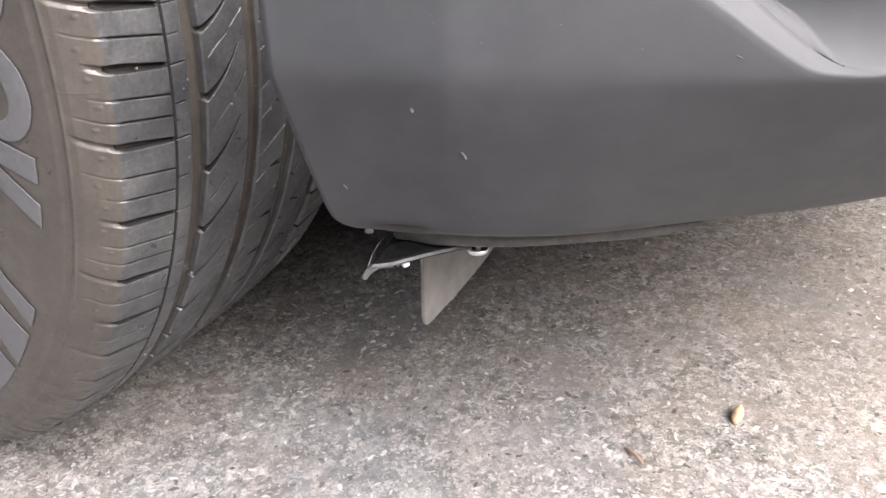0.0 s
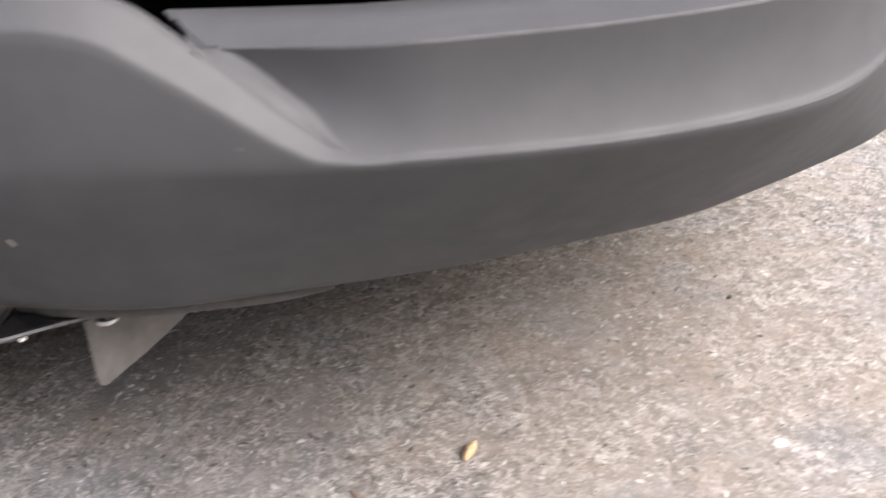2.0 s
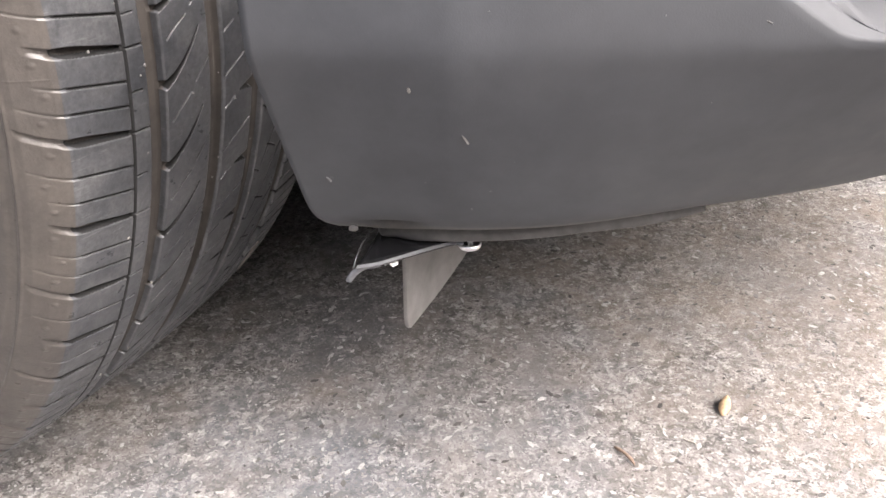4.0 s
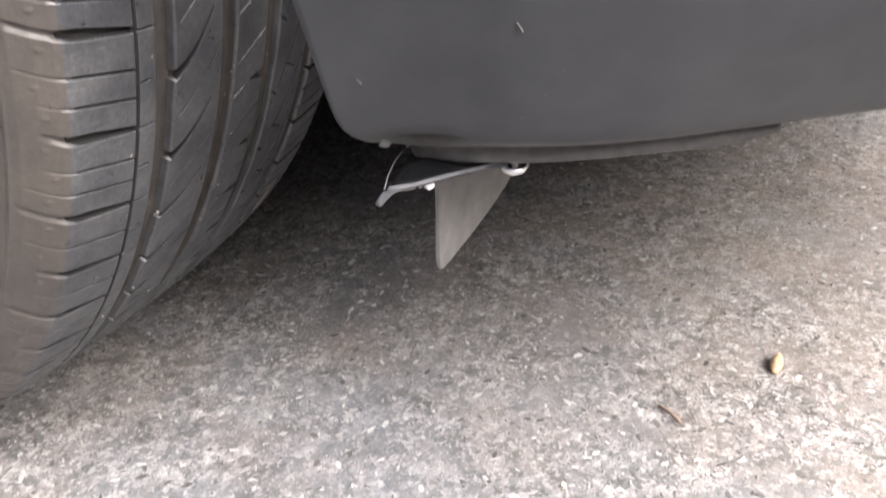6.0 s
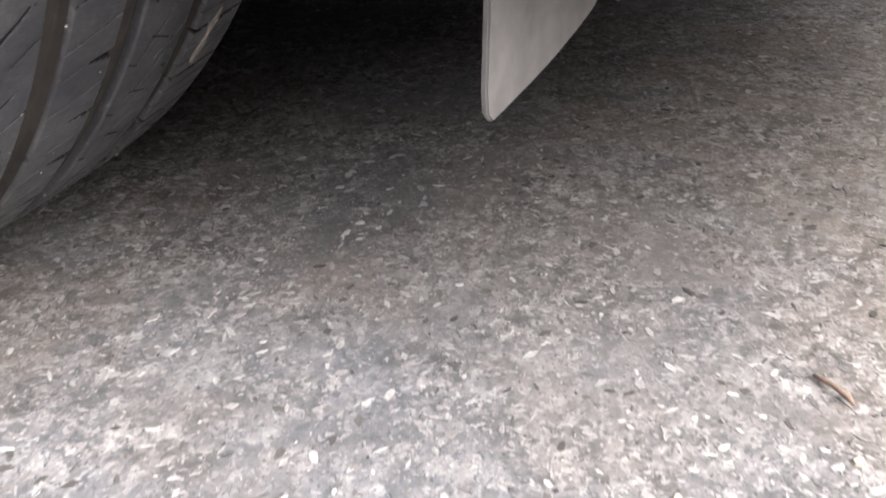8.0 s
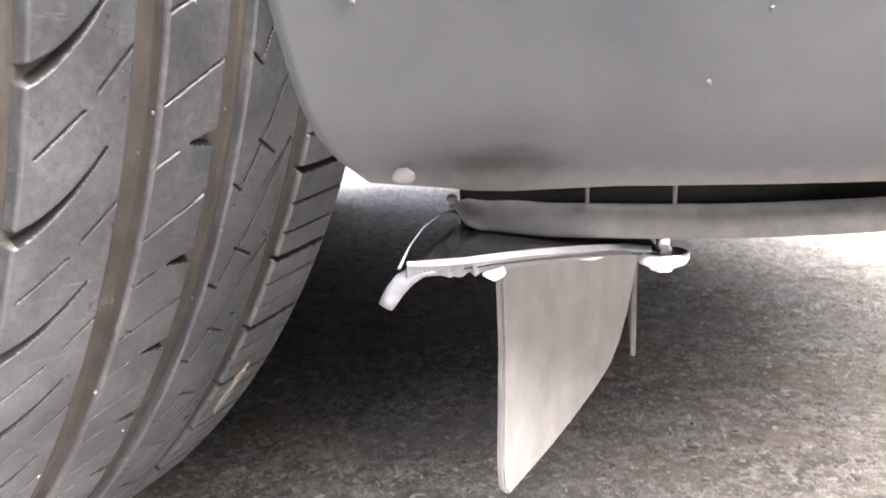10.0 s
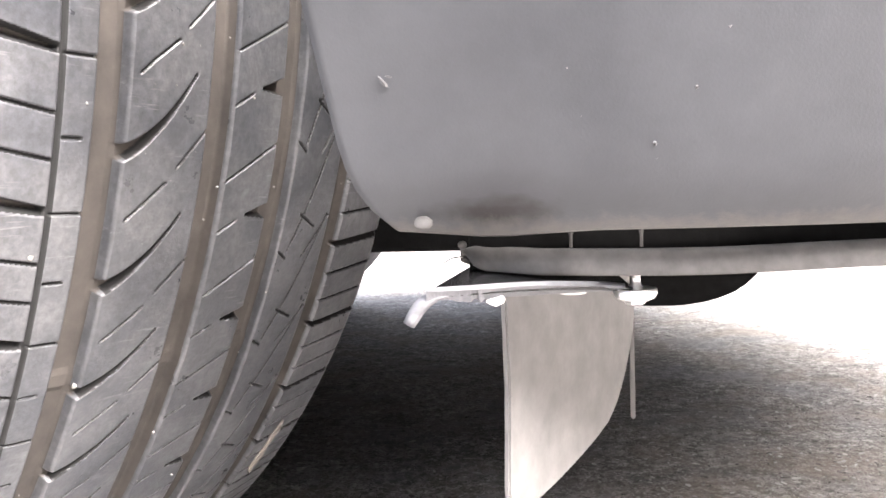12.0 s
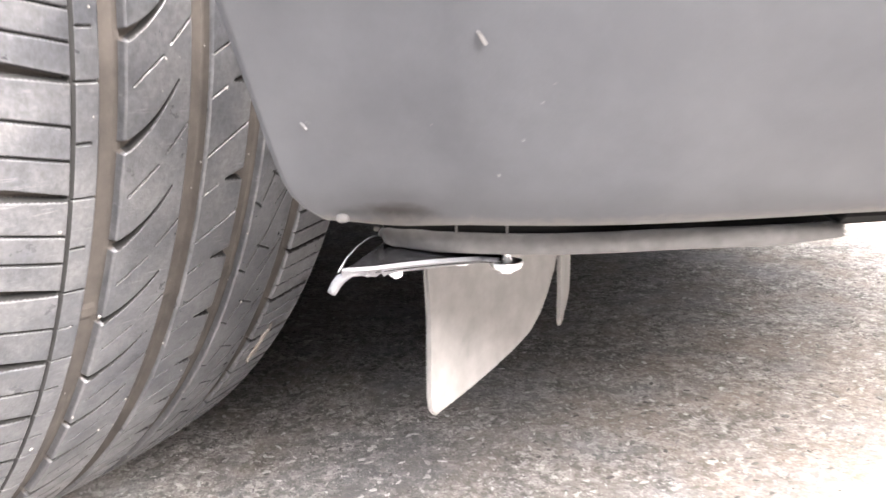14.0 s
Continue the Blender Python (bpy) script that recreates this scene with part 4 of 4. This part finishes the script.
# ---- small things on the ground ----
husk = thing("seed_husk", "dry tan pointed seed husk on the asphalt", "seed", pose(0.2420, 0.4690, 0.0026, 6, -8, 60))
rows = []
for f in np.linspace(0, 1, 14):
    w = 0.0036 * math.sin(math.pi * min(1, f * 1.0) ** 0.8) ** 0.8 + 0.0001
    rows.append([(-0.0098 + 0.0196 * f, w * math.cos(k), 0.9 * w * math.sin(k) + 0.0006 * math.sin(3 * f)) for k in np.linspace(0.05, math.pi - 0.05, 9)])
v, f = sheet(np.array(rows), 0.0004)
place("shell", mesh_of("shell", v, f, SEED), husk)
stalk = thing("stalk", "short dry brown stalk on the asphalt", "twig", pose(0.1610, 0.4280, 0.0018, 0, 0, 0))
v, f = tube([(-0.0052, 0.0085, 0.0), (-0.0030, 0.0050, 0.0008), (-0.0002, 0.0010, 0.0010), (0.0028, -0.0052, 0.0006), (0.0036, -0.0085, 0.0)], [0.0007, 0.0012, 0.0011, 0.0013, 0.0005], 8)
place("stem", mesh_of("stem", v, f, TWIG), stalk)


def on_tread(L, a, lift=0.0):
    """World place of a point of the front tyre's tread: mm across, mm round."""
    r = RADIUS - 0.0052 * (abs(L - 335) / 92.0) ** 2.6 + lift
    th = a / 1000 / RADIUS
    return pose(*HUB, 0, 0, STEER) @ Vector((r * math.cos(th), (L - 335) / 1000, r * math.sin(th)))


def build_grit():
    rng = random.Random(11)
    verts, faces = [], []
    spots = [(370.8, -177.3), (289.6, -156.4), (360.4, -135.4), (279.3, -74.2), (269.1, -114.5), (307.7, -55.6), (347.4, -212.6), (317.9, -236.2), (326.4, -96.1)]
    for n in range(80):
        c = on_tread(*(spots[n] if n < len(spots) else (rng.uniform(243, 428), rng.uniform(-360, 10))), 0.0001)
        size, k = 0.00018 + 0.0007 * rng.random() ** 4, len(verts)
        size = max(size, 0.0005) if n < len(spots) else size
        shape = bmesh.new()
        bmesh.ops.create_icosphere(shape, subdivisions=1, radius=size)
        for v in shape.verts:
            verts.append(c + Vector((v.co.x * rng.uniform(0.6, 1.3), v.co.y * rng.uniform(0.6, 1.3), v.co.z * rng.uniform(0.6, 1.3))))
        faces += [tuple(k + v.index for v in f.verts) for f in shape.faces]
        shape.free()
    tagged(new("grit", mesh_of("grit", verts, faces, GRIT, False)), "pale grit stuck to the tyre tread", "grit", kind="stuff")


def build_smear():
    rows = []
    for i in range(17):
        f = i / 16
        row = []
        for j in range(7):
            g = j / 6 - 0.5
            w = 7.5 * math.sin(math.pi * min(1, max(0, f))) ** 0.6 * (0.8 + 0.3 * math.sin(9 * f))
            row.append(on_tread(407.5 + 2.0 * (f - 0.5) + g * w, -240 + 30 * f + 1.4 * math.sin(5 * g + 8 * f), 0.0004 + 0.0004 * (1 - 4 * g * g) * math.sin(math.pi * f)))
        rows.append(row)
    v, f = sheet(np.array([[tuple(p) for p in row] for row in rows])[:, ::-1], 0.0008)
    tagged(new("mud_smear", mesh_of("mud_smear", v, f, MUD)), "pale dried mud smear on the tyre shoulder", "mud")


build_grit()
build_smear()


def chip_mesh(name, long, wide, high, seed, material):
    """A low angular flake with an uneven outline."""
    rng = random.Random(seed)
    n = rng.randint(6, 8)
    ring = [(long * (0.75 + 0.4 * rng.random()) * math.cos(2 * math.pi * s / n), wide * (0.7 + 0.5 * rng.random()) * math.sin(2 * math.pi * s / n)) for s in range(n)]
    verts = [(a, b, -0.0012) for a, b in ring] + [(0.82 * a, 0.82 * b, high * (0.7 + 0.5 * rng.random())) for a, b in ring]
    faces = [(s, (s + 1) % n, n + (s + 1) % n, n + s) for s in range(n)] + [tuple(range(n, 2 * n))]
    return mesh_of(name, verts, faces, material, False)


FLAKE = make_plain("white stone flake", (0.46, 0.448, 0.436), 0.7, vary=0.12, scale=500)
OCHRE = make_plain("tan pebble", (0.56, 0.47, 0.36), 0.7, vary=0.2, scale=500)
SCUFF = make_plain("pale scuffed plastic", (0.081, 0.081, 0.082), 0.7, vary=0.4, scale=900)
SOOT = make_plain("black tar crumb", (0.02, 0.02, 0.02), 0.6, vary=0.3, scale=500)
STRAW = make_plain("pale dry fibre", (0.50, 0.46, 0.40), 0.7, vary=0.2, scale=500)
FLAKES = [(-0.028, 0.36), (-0.012, 0.374), (0.019, 0.508), (-0.029, 0.518), (-0.067, 0.471), (-0.106, 0.477), (0.11, 0.402), (0.025, 0.362), (0.165, 0.392), (0.185, 0.392), (0.243, 0.438), (0.213, 0.375), (0.068, 0.354), (0.001, 0.439), (0.446, 0.612), (0.47, 0.417), (0.568, 0.553), (0.506, 0.455), (0.076, 0.417), (0.129, 0.416), (-0.125, 0.656)]


def ground_bit(name, me, x, y, turn, label, category, group=""):
    ob = new(name, me)
    ob.matrix_world = pose(x, y, ground_z(x, y) + 0.0002, 0, 0, turn)
    return tagged(ob, label, category, group)


def build_bits():
    rng = random.Random(21)
    for n, (x, y) in enumerate(FLAKES):
        r = 0.0016 + 0.0016 * rng.random()
        ground_bit("stone_flake", chip_mesh("stone_flake", r, r * rng.uniform(0.3, 0.6), 0.0004, n, FLAKE), x, y, rng.uniform(-35, 35), "white stone flake bedded in the asphalt", "stone", "white flakes in the asphalt")
    ground_bit("stone_flake", chip_mesh("stone_flake", 0.0075, 0.0065, 0.0005, 77, FLAKE), 0.472, 0.462, 20, "broad white flat flake stuck to the asphalt", "stone", "white flakes in the asphalt")
    for n, (x, y) in enumerate(((0.155, 0.393), (0.087, 0.379))):
        ground_bit("pebble", chip_mesh("pebble", 0.0025, 0.0019, 0.0014, 40 + n, OCHRE), x, y, 15 + 50 * n, "small tan pebble in the asphalt", "stone", "tan pebbles")
    for n, (x, y) in enumerate(((0.233, 0.343), (0.502, 0.657))):
        ground_bit("tar_crumb", chip_mesh("tar_crumb", 0.0026, 0.0019, 0.0022, 50 + n, SOOT), x, y, 60 * n, "small black tar crumb on the asphalt", "crumb", "tar crumbs")
    for x, y, turn in ((0.207, 0.438, -40), (0.213, 0.312, 25)):
        v, f = tube([(-0.006, 0.001, 0.0002), (-0.002, -0.0004, 0.0008), (0.003, 0.0003, 0.0009), (0.0065, -0.0012, 0.0003)], [0.0002, 0.0004, 0.0004, 0.0002], 6)
        ground_bit("fibre", mesh_of("fibre", v, f, STRAW), x, y, turn, "short pale dry fibre on the asphalt", "fibre", "dry fibres")


def build_scuffs():
    """Small pale drops, chips and scratches on the bumper's face."""
    marks = [(0.0275, 0.299, 0.0022, 0.0011, 75), (0.105, 0.3035, 0.0045, 0.0004, 70), (-0.005, 0.2545, 0.0028, 0.0006, 55), (-0.0035, 0.2555, 0.0016, 0.0005, 10), (0.1455, 0.3205, 0.0030, 0.0005, 25)]
    marks += [(0.047, 0.278, 0.0040, 0.0002, 60)]
    for x, z in ((0.036, 0.246), (0.052, 0.237), (0.063, 0.261), (0.052, 0.257), (0.051, 0.240), (0.086, 0.233), (0.037, 0.334), (0.054, 0.327), (0.111, 0.324), (0.082, 0.333), (0.134, 0.290), (0.066, 0.266), (0.128, 0.307), (0.058, 0.2505)):
        marks.append((x, z, 0.0008, 0.0006, 30 + 2000 * x))
    for x, z, long, wide, turn in marks:
        ob = place("scuff", chip_mesh("scuff", 0.6 * long, 0.6 * wide, 0.0001, int(1000 * z + 300 * x), GRIT if long == 0.0022 else LIPGREY if wide == 0.0002 else SCUFF), car, "small pale scuff mark")
        near = min(COVER_POINTS, key=lambda p: (p[0] - x) ** 2 + (p[2] - z) ** 2)
        ob.matrix_local = pose(x, near[1] - 0.0001, z, 0, turn, 0) @ pose(0, 0, 0, 115, 0, 0)


def build_clod():
    """A crumb of dried mud on the bumper's foot beside the wheel."""
    rng = random.Random(8)
    for x, y, z, wide, deep, high in ((0.0020, 0.3466, 0.2240, 0.0022, 0.0005, 0.0016), (0.0108, 0.3592, 0.2178, 0.0011, 0.0010, 0.0010)):
        bm = bmesh.new()
        bmesh.ops.create_icosphere(bm, subdivisions=3, radius=1.0)
        for v in bm.verts:
            v.co = Vector((v.co.x * wide, v.co.y * deep, v.co.z * high)) * rng.uniform(0.9, 1.08)
        me = bpy.data.meshes.new("mud_clod")
        bm.to_mesh(me)
        bm.free()
        me.materials.append(LIPGREY)
        me.shade_smooth()
        ob = new("mud_clod", me)
        ob.matrix_world = pose(x, y, z)
        tagged(ob, "small crumb of dried grey mud under the bumper", "mud", "mud crumbs")


build_clod()
build_bits()
build_scuffs()
